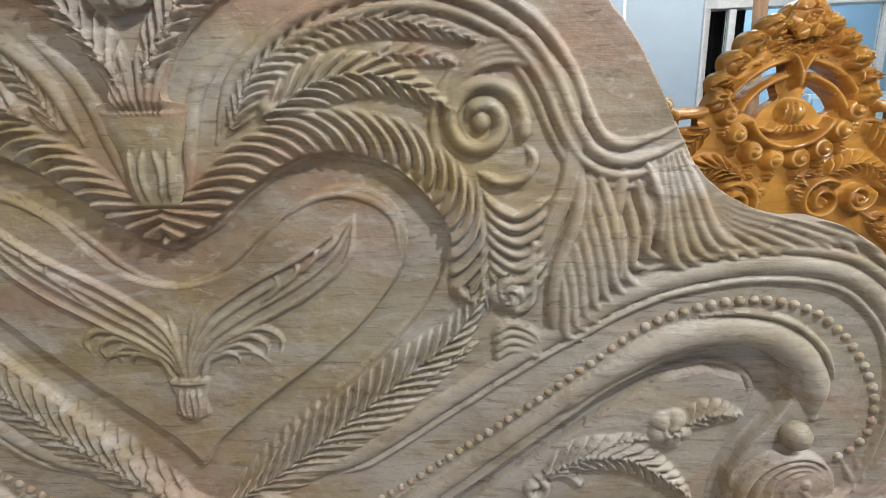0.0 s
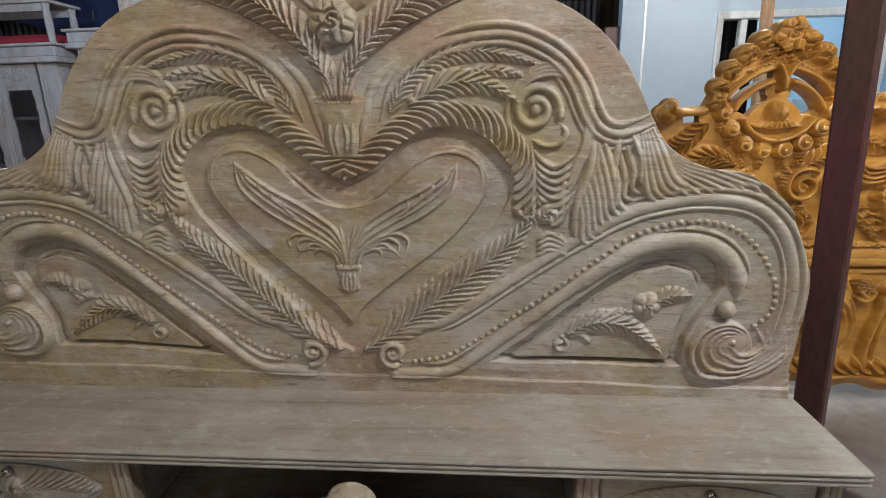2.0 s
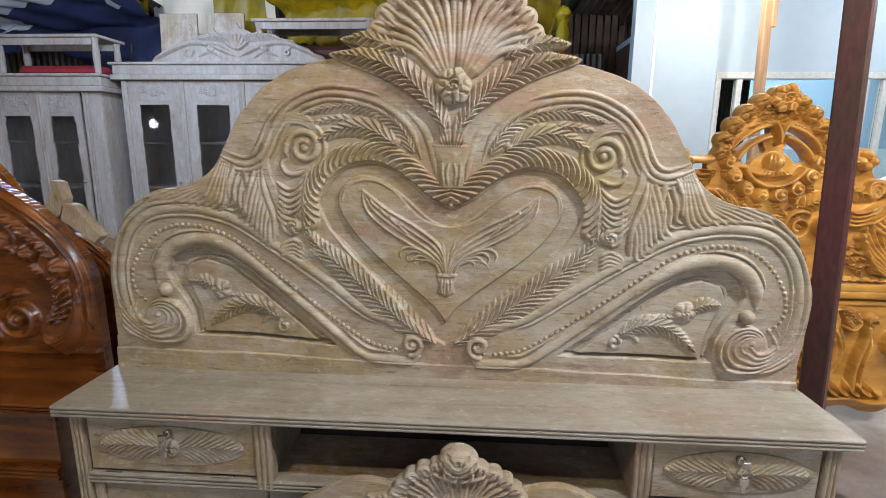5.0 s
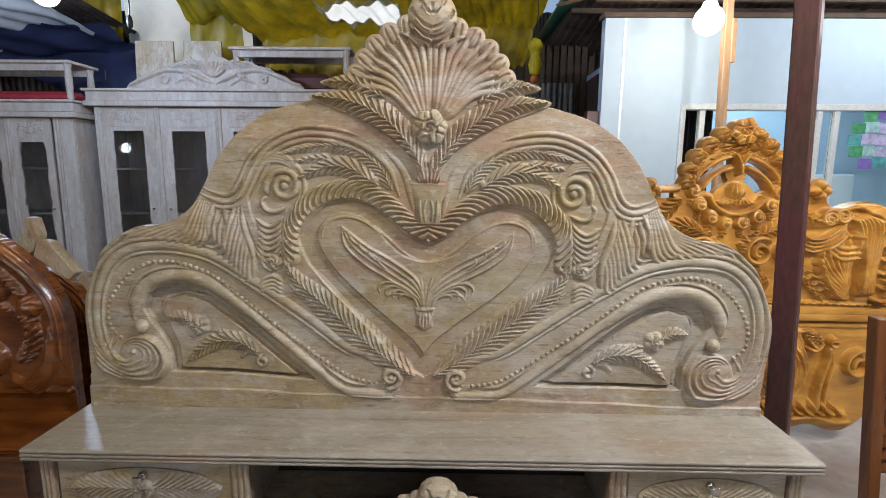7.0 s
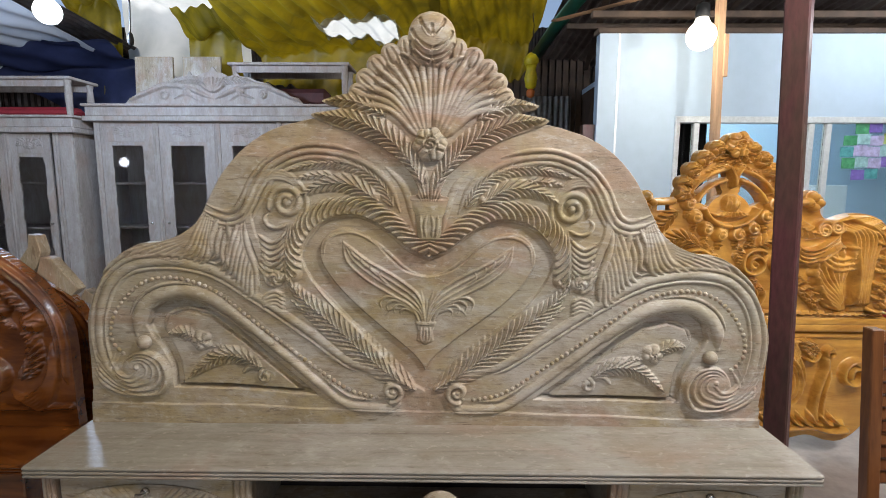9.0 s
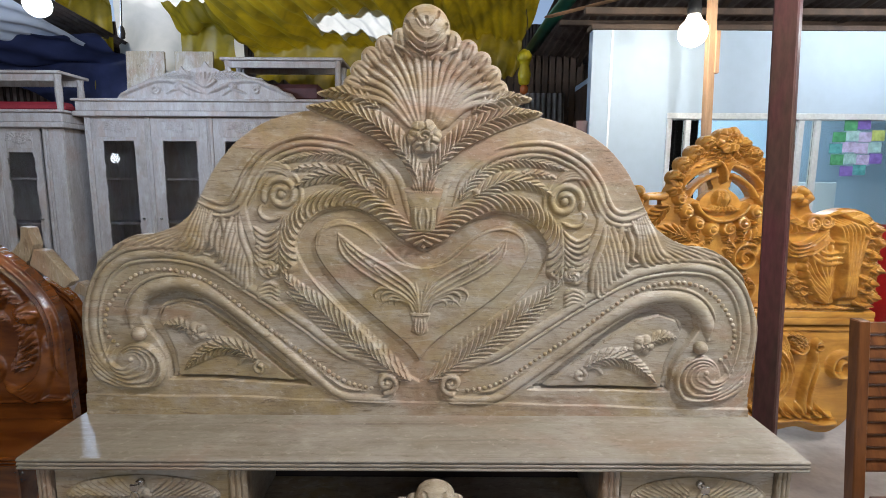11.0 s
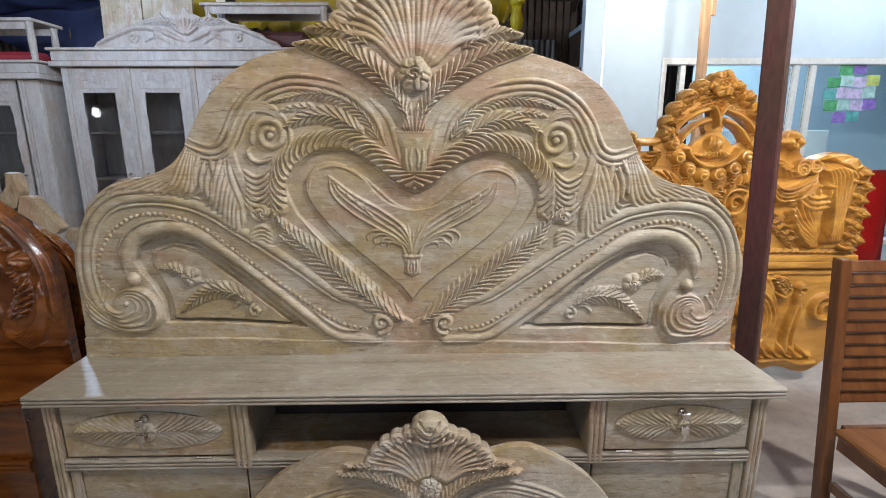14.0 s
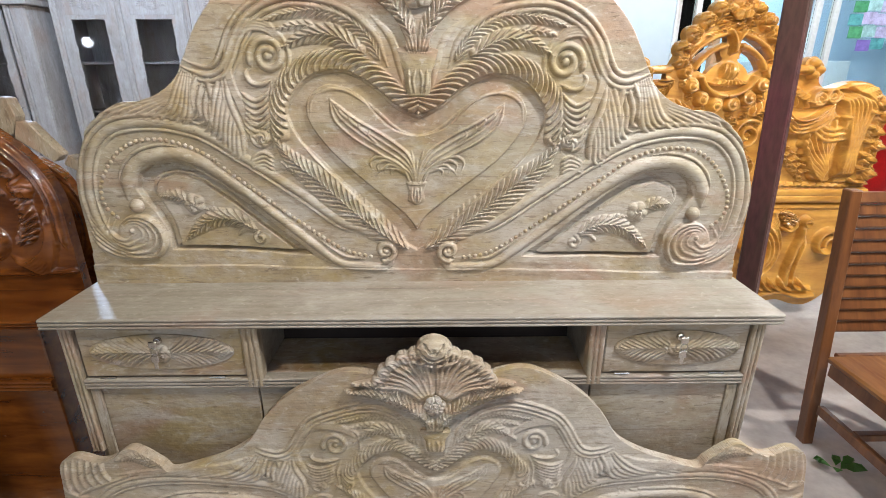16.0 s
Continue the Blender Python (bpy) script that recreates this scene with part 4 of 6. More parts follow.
end = smooth([(0.0, 0.66), (0.15, 0.71), (0.24, 0.725), (0.31, 0.705), (0.40, 0.655), (0.465, 0.59), (0.51, 0.52), (0.58, 0.475), (0.66, 0.445), (0.735, 0.425), (0.765, 0.45), (0.84, 0.495), (0.90, 0.465), (0.94, 0.458), (1.0, 0.475), (1.04, 0.45), (1.045, 0.36), (1.05, 0.22), (1.04, 0.0)], 0.006)
foot.sd = foot.inside(np.vstack([[(-0.03, 0.66)], end, [(-0.03, 0.0)]]))
FOOTPOSE = pose(0.064, -0.40, 0.004) @ pose(0, 0, 0, -8)
carving_part("carved_board", foot.mesh("carved_board", 0.03, 0.0006, True), WOOD, footboard, FOOTPOSE)
small = Relief(0.0, 0.34, 1.395, 2.04, 0.004)
carve_crest(small)
small.B, small.R = small.B * 1.5, small.R * 1.5
crest_outline(small)
carving_part("crest", small.mesh("crest", 0.04, 0.0006, True), WOOD, footboard, FOOTPOSE @ pose(0, -0.012, 0.0) @ Matrix.Translation((0, 0, 0.822)) @ Matrix.Diagonal((0.74, 0.8, 0.54, 1)) @ Matrix.Translation((0, 0, -2.025)), "small fan of carved plumes")
rose(footboard, FOOTPOSE @ pose(0, -0.022, 0.822 - (2.025 - 1.672) * 0.54), 0.62)


# ---- polished brown bed beside it ----
def from_field(name, r, thick, material, parent, m, mirror=True, label="", back_face=True):
    return carving_part(name, r.mesh(name, thick, 0.0006, mirror, back_face), material, parent, m, label)


def carve_brown(r):
    """Leaves down the slope of the shoulder, a swirl of plumes in the corner."""
    H = r
    slope = [(0.0, 1.80), (0.22, 1.78), (0.42, 1.66), (0.58, 1.50), (0.70, 1.41), (0.82, 1.335), (0.92, 1.245), (0.975, 1.13), (0.985, 0.95)]
    arr = smooth(slope)
    e = np.gradient(arr, axis=0)
    e /= np.maximum(np.linalg.norm(e, axis=1, keepdims=True), 1e-9)
    nrm = np.stack([-e[:, 1], e[:, 0]], 1)
    for off, w, h in ((0.022, 0.009, 0.014), (0.042, 0.006, 0.010)):
        H.ridge(arr - off * nrm, w, h, 0.02, 0.5, True)
    H.feather((arr - 0.085 * nrm)[int(len(arr) * 0.12):-40], 0.042, 0.020, 0.034, 1.6, 0.35, True, 0, 0.4, True)
    H.feather((arr - 0.150 * nrm)[int(len(arr) * 0.2):-60], 0.030, 0.018, 0.026, 1.5, 0.35, True, 0, 0.4, True)
    # knotted flowers under the leaves
    for x, z, s in ((0.70, 1.235, 0.045), (0.79, 1.195, 0.036), (0.88, 1.15, 0.040), (0.55, 1.28, 0.05)):
        H.rosette((x, z), s, 0.030, 5, 2.5, 0.4)
        H.dome((x, z), s * 0.35, 0.036)
    # swirl of plumes
    H.ridge(spiral(0.73, 0.985, 0.085, 0.014, 1.7, 1.2, 1), 0.013, 0.024, 0.05, 0.5, True)
    H.dome((0.73, 0.985), 0.018, 0.028)
    for k in range(6):
        o = 0.017 * k
        H.ridge([(0.78 + 0.5 * o, 0.93 - 0.3 * o), (0.83 + 0.5 * o, 0.905 - 0.45 * o), (0.89 + 0.3 * o, 0.94 - 0.4 * o), (0.925 + 0.15 * o, 1.01 - 0.2 * o), (0.92 + 0.1 * o, 1.08)], 0.0075, 0.022 - 0.0015 * k, 0.15)
    H.feather([(0.83, 0.97), (0.865, 1.02), (0.875, 1.08), (0.855, 1.13)], 0.030, 0.024, 0.022, 1.3, 0.6)
    H.feather([(0.64, 0.90), (0.57, 0.96), (0.54, 1.05), (0.58, 1.14)], 0.034, 0.022, 0.026, 1.3, 0.6)
    H.ridge([(0.40, 0.872), (0.985, 0.872)], 0.010, 0.012, 0.02)


brown = Relief(0.0, 1.0, 0.80, 1.83, 0.004)
carve_brown(brown)
brown.R = brown.R * 1.25
brown.sd = brown.inside(np.vstack([[(-0.05, 1.80)], smooth([(0.0, 1.80), (0.22, 1.78), (0.42, 1.66), (0.58, 1.50), (0.70, 1.41), (0.82, 1.335), (0.92, 1.245), (0.975, 1.13), (0.985, 0.95)], 0.006), [(0.985, 0.805), (-0.05, 0.805)]]))
brown_bed = thing("polished_headboard", "dark brown polished carved headboard, glossy, beside the bare one", "bed headboard")
from_field("carved_board", brown, 0.035, BROWN, brown_bed, pose(-2.065, 0.06, -0.005))
part("shelf_top", reed_bar((-3.05, -0.16, 0.775), (-1.075, 0.09, 0.803), "x", 3), BROWN, brown_bed)
part("box_body", box((-3.02, -0.135, 0.02), (-1.10, 0.09, 0.773), 0.004), BROWN, brown_bed)
part("rail", reed_bar((-3.03, -0.152, 0.56), (-1.092, -0.137, 0.60), "x", 3), BROWN, brown_bed)
second_bed = thing("polished_headboard", "second dark brown polished headboard standing close behind", "bed headboard")
from_field("carved_board", big, 0.035, BROWN, second_bed, pose(-2.25, 0.42, -0.20))
part("box_body", box((-3.2, 0.30, 0.02), (-1.22, 0.455, 0.63), 0.004), BROWN, second_bed)
brown_foot = thing("polished_footboard", "dark brown polished carved footboard leaning on its headboard", "bed footboard")
from_field("carved_board", foot, 0.03, BROWN, brown_foot, pose(-2.36, -0.33, 0.004) @ pose(0, 0, 0, -8))


def offcut(points, depth, m, label):
    """A band-sawn scrap of board, of the outline given."""
    bm = bmesh.new()
    low = [bm.verts.new((x, 0, z)) for x, z in points]
    high = [bm.verts.new((x, depth, z)) for x, z in points]
    bm.faces.new(low)
    bm.faces.new(high[::-1])
    for i in range(len(points)):
        j = (i + 1) % len(points)
        bm.faces.new((low[j], low[i], high[i], high[j]))
    bmesh.ops.recalc_face_normals(bm, faces=bm.faces)
    bmesh.ops.bevel(bm, geom=list(bm.edges), offset=0.003, segments=1, affect="EDGES")
    ob = obj("wood_offcut", bm, WOOD_UP)
    ob.matrix_world = m
    return tagged(ob, label, "wood offcut", "offcuts between the beds")


offcut([(0, 0), (0.03, 0.0), (0.075, 0.03), (0.10, 0.09), (0.085, 0.155), (0.055, 0.16), (0.05, 0.11), (0.02, 0.07), (-0.01, 0.05)], 0.05, pose(-1.262, 0.10, 1.275, 0, 0, 0) @ Matrix.Scale(0.82, 4), "pale curved band-sawn offcut resting on the polished bed")
offcut([(0, 0), (0.12, -0.085), (0.15, -0.06), (0.06, 0.055), (0.02, 0.06)], 0.045, pose(-1.20, 0.098, 1.285, 0, 0, 0) @ Matrix.Scale(0.85, 4), "pale slanting wood offcut with sawn notches")
offcut([(0, 0), (0.085, -0.05), (0.09, -0.02), (0.02, 0.03)], 0.04, pose(-1.075, 0.10, 1.205, 0, 0, 0), "small pale wood offcut lying on edge")

# ---- golden headboard ----
gold_bed = thing("golden_headboard", "honey-gold lacquered carved headboard, glossy, with roses and scrolls", "bed headboard")


CROWN = ((0.098, 1.752, 0.046), (0.165, 1.700, 0.048), (0.222, 1.640, 0.046), (0.262, 1.568, 0.044))


def carve_gold(r):
    H = r
    # crown of roses and leaves
    for k in range(3):
        H.feather([(0.01 + 0.03 * k, 1.72), (0.02 + 0.05 * k, 1.68 + 0.012 * k), (0.022 + 0.066 * k, 1.645 + 0.03 * k)], 0.026, 0.03, 0.03, 1.2, 0.7)
    for cx, cz, rr in CROWN:
        H.dome((cx, cz), rr * 1.02, 0.030)
        H.rosette((cx, cz), rr, 0.050, 5, 3.0, 0.45)
        H.ridge(spiral(cx, cz, rr * 0.7, rr * 0.15, 1.6, 1.0), 0.0055, -0.012, 0.1, 0.5, True)
    for k in range(4):
        a = radians(80 - 22 * k)
        H.feather([(0.05 * math.cos(a), 1.47 + 0.225 * math.sin(a)), (0.15 * math.cos(a) + 0.02, 1.47 + 0.20 * math.sin(a)), (0.19 * math.cos(a) + 0.05, 1.47 + 0.19 * math.sin(a))], 0.02, 0.022, 0.022, 1.3, 0.6)
    arc = lambda rad, a0, a1: np.array([(rad * math.cos(radians(a)), 1.40 + rad * 0.92 * math.sin(radians(a))) for a in np.linspace(a0, a1, 24)])
    H.ridge(arc(0.265, 25, 90), 0.013, 0.026, 0.02, 0.5, True)
    H.ridge(arc(0.205, 20, 80), 0.015, 0.030, 0.02, 0.5, True)
    H.dome((0.0, 1.772), 0.066, 0.03)
    # vase in the arch, with drops below
    H.dome((0.0, 1.462), 0.050, 0.050, 0.5)
    for k in range(3):
        H.ridge([(0.012 + 0.014 * k, 1.425), (0.016 + 0.015 * k, 1.46), (0.010 + 0.010 * k, 1.50)], 0.004, -0.010, 0.1)
    H.ridge([(0.0, 1.49), (0.0, 1.60)], 0.026, 0.040, 0.02)
    H.ridge([(0.0, 1.54), (0.006, 1.60), (0.03, 1.645), (0.055, 1.65)], 0.014, 0.045, 0.1)
    for k in range(4):
        H.ridge([(0.006 + 0.014 * k, 1.425), (0.010 + 0.022 * k, 1.40), (0.014 + 0.03 * k, 1.385 + 0.008 * k)], 0.009, 0.034, 0.2)
    H.ridge(np.array([(0.155 * math.cos(radians(a)), 1.475 + 0.135 * math.sin(radians(a))) for a in np.linspace(-90, -15, 20)]), 0.016, 0.038, 0.02, 0.5, True)
    for cx, cz, rr in ((0.048, 1.295, 0.042), (0.13, 1.325, 0.042), (0.195, 1.39, 0.042), (0.235, 1.46, 0.040)):
        H.dome((cx, cz), rr, 0.046, 0.5)
        H.ridge(spiral(cx, cz, rr * 0.75, rr * 0.2, 1.3, 1.0), 0.006, -0.009, 0.1, 0.5, True)
        H.feather([(cx, cz - 0.04), (cx * 1.05, cz - 0.085)], 0.018, 0.03, 0.02, 1.2, 0.5)
    H.rosette((0.27, 1.515), 0.05, 0.046, 5, 0.5, 0.35)
    # flowered shoulders
    H.ridge([(0.30, 1.475), (0.37, 1.462), (0.45, 1.468)], 0.018, 0.030, 0.1)
    for dx, dz in ((0, 0.028), (-0.03, -0.005), (0.03, -0.005), (0.0, -0.03)):
        H.dome((0.47 + dx, 1.468 + dz), 0.026, 0.040)
    # feathered band across
    H.feather([(0.30, 1.42), (0.40, 1.33), (0.50, 1.30), (0.60, 1.33)], 0.05, 0.03, 0.034, 1.3, 0.6)
    H.feather([(0.16, 1.23), (0.28, 1.27), (0.38, 1.22), (0.46, 1.14)], 0.05, 0.03, 0.03, 1.3, 0.6)
    for k in range(3):
        H.ridge([(0.50, 1.22 - 0.028 * k), (0.60, 1.165 - 0.03 * k), (0.70, 1.175 - 0.03 * k)], 0.014, 0.026, 0.1)
    # scrolls of the panel
    for cx, cz, rr, h in ((0.16, 1.13, 0.09, 1), (0.30, 1.14, 0.06, -1), (0.53, 1.32, 0.05, 1), (0.14, 0.95, 0.09, -1), (0.60, 1.34, 0.045, -1)):
        H.ridge(spiral(cx, cz, rr, 0.012, 1.9, 0.6, h), 0.014, 0.032, 0.05, 0.5, True)
        H.dome((cx, cz), 0.016, 0.04)
    for k in range(4):
        H.ridge([(0.36, 1.20 + 0.022 * k), (0.42, 1.145 + 0.022 * k), (0.50, 1.15 + 0.02 * k), (0.58, 1.20 + 0.02 * k), (0.64, 1.27 + 0.014 * k)], 0.009, 0.034, 0.1)
    # spray of leaves on the plain ground
    H.ridge([(0.345, 1.075), (0.43, 1.0), (0.53, 0.915)], 0.006, 0.02, 0.1)
    for k in range(5):
        x, z = 0.37 + 0.036 * k, 1.05 - 0.032 * k
        for s in (1, -1):
            H.feather([(x, z), (x + 0.03 + 0.012 * s, z - 0.012 + 0.026 * s), (x + 0.055 + 0.02 * s, z - 0.03 + 0.038 * s)], 0.012, 0.026, 0.014, 1.3, 0.6)
    # ribbed shell with a scalloped rim
    shell = [(0.635, 0.876), (0.565, 0.945), (0.515, 1.04), (0.498, 1.12), (0.535, 1.195), (0.615, 1.232), (0.70, 1.235)]
    H.step_in(np.vstack([smooth(shell, 0.008), [(0.74, 1.0), (0.70, 0.876)]]), 0.022, 0.012)
    rim = smooth(shell, 0.008)
    for k in range(11):
        f = k / 10
        q = rim[int((0.12 + 0.86 * f) * (len(rim) - 1))]
        H.dome((q[0], q[1]), 0.024, 0.022, 0.6)
        bend = 0.045 * (1 - f)
        H.ridge([(0.655 + 0.012 * f, 0.885 + 0.03 * f), (0.645 - bend, 0.885 + 0.35 * (q[1] - 0.885)), ((0.655 + q[0]) / 2 - bend * 0.8, 0.885 + 0.62 * (q[1] - 0.885)), (q[0] + 0.006, q[1] - 0.006)], 0.0125, 0.022, 0.1, 0.8)
    # mane falling down the end, and the knotted curls behind it
    H.step_in(np.array([(0.72, 0.87), (0.70, 1.0), (0.68, 1.2), (0.66, 1.32), (0.82, 1.38), (0.95, 1.30), (0.95, 0.87)]), 0.026, 0.02)
    for k in range(7):
        H.ridge([(0.60 + 0.030 * k, 1.335 + 0.012 * k - 0.0022 * k * k), (0.675 + 0.026 * k, 1.30 - 0.004 * k), (0.705 + 0.018 * k, 1.18), (0.715 + 0.013 * k, 1.04), (0.70 + 0.016 * k, 0.90)], 0.0105, 0.030 - 0.002 * (k % 2), 0.06)
    for k in range(6):
        H.ridge([(0.53 + 0.012 * k, 1.345 + 0.009 * k), (0.64, 1.375 + 0.006 * k), (0.76, 1.392 - 0.008 * k), (0.87, 1.36 - 0.016 * k)], 0.0075, 0.030, 0.15)
    for k in range(6):
        x, z = 0.875 + 0.022 * (k % 2), 1.30 - 0.075 * k
        H.dome((x, z), 0.044, 0.042, 0.6)
        H.rosette((x, z), 0.038, 0.05, 4, 3.0, 0.4)
        H.dome((x, z), 0.014, 0.062)
        H.ridge([(0.80, z - 0.025), (0.83, z - 0.048), (0.87, z - 0.050), (0.90, z - 0.035)], 0.010, 0.034, 0.2)
        H.ridge(spiral(x, z, 0.030, 0.008, 1.3, 0.4 + k), 0.006, -0.012, 0.1, 0.5, True)
        H.ridge([(0.81, z + 0.02), (0.835, z + 0.035), (0.86, z + 0.03)], 0.008, 0.034, 0.2)
    rng = random.Random(6)
    for k in range(22):
        x, z = rng.uniform(0.03, 0.24), rng.uniform(0.89, 1.26)
        a = rng.uniform(0, 6.28)
        e = (math.cos(a), math.sin(a))
        H.feather([(x, z), (x + 0.035 * e[0] - 0.012 * e[1], z + 0.035 * e[1] + 0.012 * e[0]), (x + 0.075 * e[0], z + 0.075 * e[1])], 0.02, 0.022, 0.02, 1.4, 0.6)
    # twisted rope and plain rail
    H.feather([(-0.02, 0.852), (0.94, 0.852)], 0.016, 0.022, 0.045, 1.2, 0.0, False)
    H.B += 0.02 * ((H.V > 0.75) & (H.V < 0.835)) + 0.012 * ((H.V > 0.715) & (H.V <= 0.742))
    # lower scrolls: a leafy C round a smooth hollow, a plume and a drop of leaves
    for k in range(4):
        o = 0.020 * k
        H.ridge([(0.26 + o, 0.66 - o), (0.36 + 0.3 * o, 0.665 - o), (0.45 - 0.2 * o, 0.62 - 0.8 * o), (0.50 - o, 0.52), (0.49 - o, 0.40 + 0.3 * o), (0.42 - 0.5 * o, 0.32 + o), (0.33, 0.31 + o)], 0.0105, 0.026 - 0.002 * k, 0.08)
    for k in range(5):
        H.ridge([(0.44 - 0.012 * k, 0.55 + 0.016 * k), (0.455 - 0.008 * k, 0.63 + 0.010 * k), (0.43 - 0.004 * k, 0.69 + 0.002 * k), (0.47 - 0.006 * k, 0.70 - 0.004 * k)], 0.008, 0.030, 0.15)
    H.ridge(spiral(0.31, 0.49, 0.06, 0.012, 1.6, 0.6, -1), 0.013, 0.030, 0.05, 0.5, True)
    H.ridge(spiral(0.34, 0.37, 0.045, 0.010, 1.5, 2.0, 1), 0.011, 0.030, 0.05, 0.5, True)
    H.rosette((0.33, 0.605), 0.034, 0.034, 5, 3, 0.4)
    H.ridge([(0.50, 0.60), (0.54, 0.585), (0.57, 0.61), (0.575, 0.65)], 0.012, 0.028, 0.15)
    H.ridge(spiral(0.64, 0.63, 0.032, 0.010, 1.4, 1.0, 1), 0.010, 0.032, 0.05, 0.5, True)
    for k in range(5):
        rad = 0.205 - 0.030 * k
        H.ridge(np.array([(0.285 + 0.006 * k + rad * math.cos(radians(a)), 0.455 + 0.95 * rad * math.sin(radians(a))) for a in range(-95 + 8 * k, 118 - 14 * k, 8)]), 0.0135, 0.030 - 0.003 * (k % 2), 0.10, 0.7, True)
    H.ridge([(0.60, 0.20), (0.585, 0.33), (0.60, 0.45), (0.625, 0.55), (0.615, 0.64)], 0.022, 0.030, 0.1, 0.7)
    H.ridge([(0.645, 0.22), (0.63, 0.33), (0.648, 0.45), (0.668, 0.54)], 0.012, 0.024, 0.15, 0.7)
    for k in range(4):
        H.feather([(0.53 - 0.02 * k, 0.60 + 0.022 * k), (0.56 - 0.02 * k, 0.655 + 0.012 * k), (0.53 - 0.03 * k, 0.700)], 0.022, 0.026, 0.018, 1.3, 0.6)
    for cx, cz, rr, h in ((0.80, 0.50, 0.09, 1), (0.10, 0.45, 0.12, 1)):
        H.ridge(spiral(cx, cz, rr, 0.02, 1.6, 1.0, h), 0.015, 0.030, 0.05, 0.5, True)
    H.ridge([(0.20, 0.26), (0.30, 0.20), (0.44, 0.18), (0.58, 0.19), (0.70, 0.16), (0.82, 0.17)], 0.018, 0.028, 0.05)
    for k in range(9):
        x = 0.20 + 0.06 * k
        H.ridge([(x, 0.29 - 0.006 * (k % 3)), (x + 0.02, 0.24), (x + 0.06, 0.21), (x + 0.10, 0.215)], 0.009, 0.030, 0.2)


gold = Relief(0.0, 0.97, 0.08, 1.87, 0.004)
carve_gold(gold)
gold.B, gold.R = gold.B * 1.2, gold.R * np.where(gold.V < 0.72, 1.9, 1.5)
edge = smooth([(0.0, 1.76), (0.09, 1.74), (0.16, 1.69), (0.215, 1.64), (0.255, 1.58), (0.29, 1.54), (0.315, 1.49)], 0.006)
shape = np.vstack([[(-0.05, 1.76)], edge, [(0.44, 1.485)], smooth([(0.455, 1.51), (0.50, 1.50), (0.52, 1.46), (0.53, 1.40), (0.58, 1.375), (0.66, 1.40), (0.74, 1.41), (0.84, 1.39), (0.92, 1.33), (0.945, 1.24), (0.93, 1.12), (0.95, 1.0), (0.945, 0.86)], 0.006),
                   [(0.95, 0.72)], smooth([(0.93, 0.70), (0.92, 0.40), (0.90, 0.20), (0.80, 0.10), (0.70, 0.095), (0.58, 0.13), (0.44, 0.105), (0.30, 0.135), (0.16, 0.10), (0.0, 0.11)], 0.006), [(-0.05, 0.11)]])
sd = gold.inside(shape)
for cx, cz, rr in CROWN + ((0.0, 1.772, 0.068), (0.47, 1.49, 0.042), (0.505, 1.465, 0.04)):
    sd = np.minimum(sd, np.hypot(gold.U - cx, gold.V - cz) - rr * 0.98)
rad, ang = np.hypot(gold.U, (gold.V - 1.40) / 0.92), np.arctan2(gold.V - 1.40, gold.U)
hole = np.maximum(np.maximum(0.222 - rad, rad - 0.25), np.maximum(0.50 - ang, ang - 1.42) * 0.2)
hole2 = np.maximum(np.maximum(0.125 - rad, rad - 0.188), np.maximum(np.maximum(0.38 - ang, ang - 1.20) * 0.2, 0.068 - np.hypot(gold.U, gold.V - 1.462)))
hole3 = np.maximum(np.abs(gold.U - 0.37) - 0.035, np.abs(gold.V - 1.432) - 0.014)
gold.sd = np.maximum(np.maximum(sd, -hole), np.maximum(-hole2, -hole3))
from_field("carved_board", gold, 0.05, GOLD, gold_bed, pose(1.605, 1.33, 0.0) @ Matrix.Diagonal((0.955, 1, 1, 1)), True, "", False)
top_rose = rose(gold_bed, pose(1.605, 1.27, 1.772), 1.45)
top_rose.data.materials[0] = GOLD
part("rail_moulding", reed_bar((0.70, 1.295, 0.755), (2.51, 1.325, 0.83), "x", 2), GOLD, gold_bed)
# unseen legs added behind the board, coloured dark like the shadow under it
for x in (1.16, 1.72):
    part("leg", box((x, 1.40, 0.0), (x + 0.08, 1.46, 0.30), 0.006), BROWN, gold_bed)

# ---- slatted chair ----
chair = thing("slatted_chair", "brown polished wooden chair with a horizontally slatted back", "chair", pose(1.59, 0.24, 0))


def leg_bar(a, b, w, d):
    """A square bar from a to b."""
    bm = bmesh.new()
    a, b = Vector(a), Vector(b)
    ring = [[bm.verts.new(p + Vector((sx * w / 2, sy * d / 2, 0))) for sx, sy in ((-1, -1), (1, -1), (1, 1), (-1, 1))] for p in (a, b)]
    for i in range(4):
        bm.faces.new((ring[0][i], ring[0][(i + 1) % 4], ring[1][(i + 1) % 4], ring[1][i]))
    bm.faces.new(ring[0][::-1])
    bm.faces.new(ring[1])
    bmesh.ops.bevel(bm, geom=list(bm.edges), offset=0.004, segments=1, affect="EDGES")
    return bm


for x in (0.022, 0.448):
    part("back_leg", leg_bar((x, 0.0, 0.0), (x, 0.11, 1.055), 0.046, 0.046), CHAIRWOOD, chair)
    part("front_leg", leg_bar((x, -0.43, 0.0), (x, -0.43, 0.40), 0.046, 0.046), CHAIRWOOD, chair)
    part("side_rail", box((x - 0.013, -0.40, 0.34), (x + 0.013, -0.028, 0.40)), CHAIRWOOD, chair)
    part("side_stretcher", box((x - 0.012, -0.40, 0.16), (x + 0.012, -0.028, 0.20)), CHAIRWOOD, chair)
for k in range(12):
    z = 0.49 + 0.0465 * k
    s = part("slat", box((0.048, -0.007, 0), (0.422, 0.008, 0.0455), 0.005), CHAIRWOOD, chair)
    s.matrix_local = pose(0, 0.104 * z, z, -27)
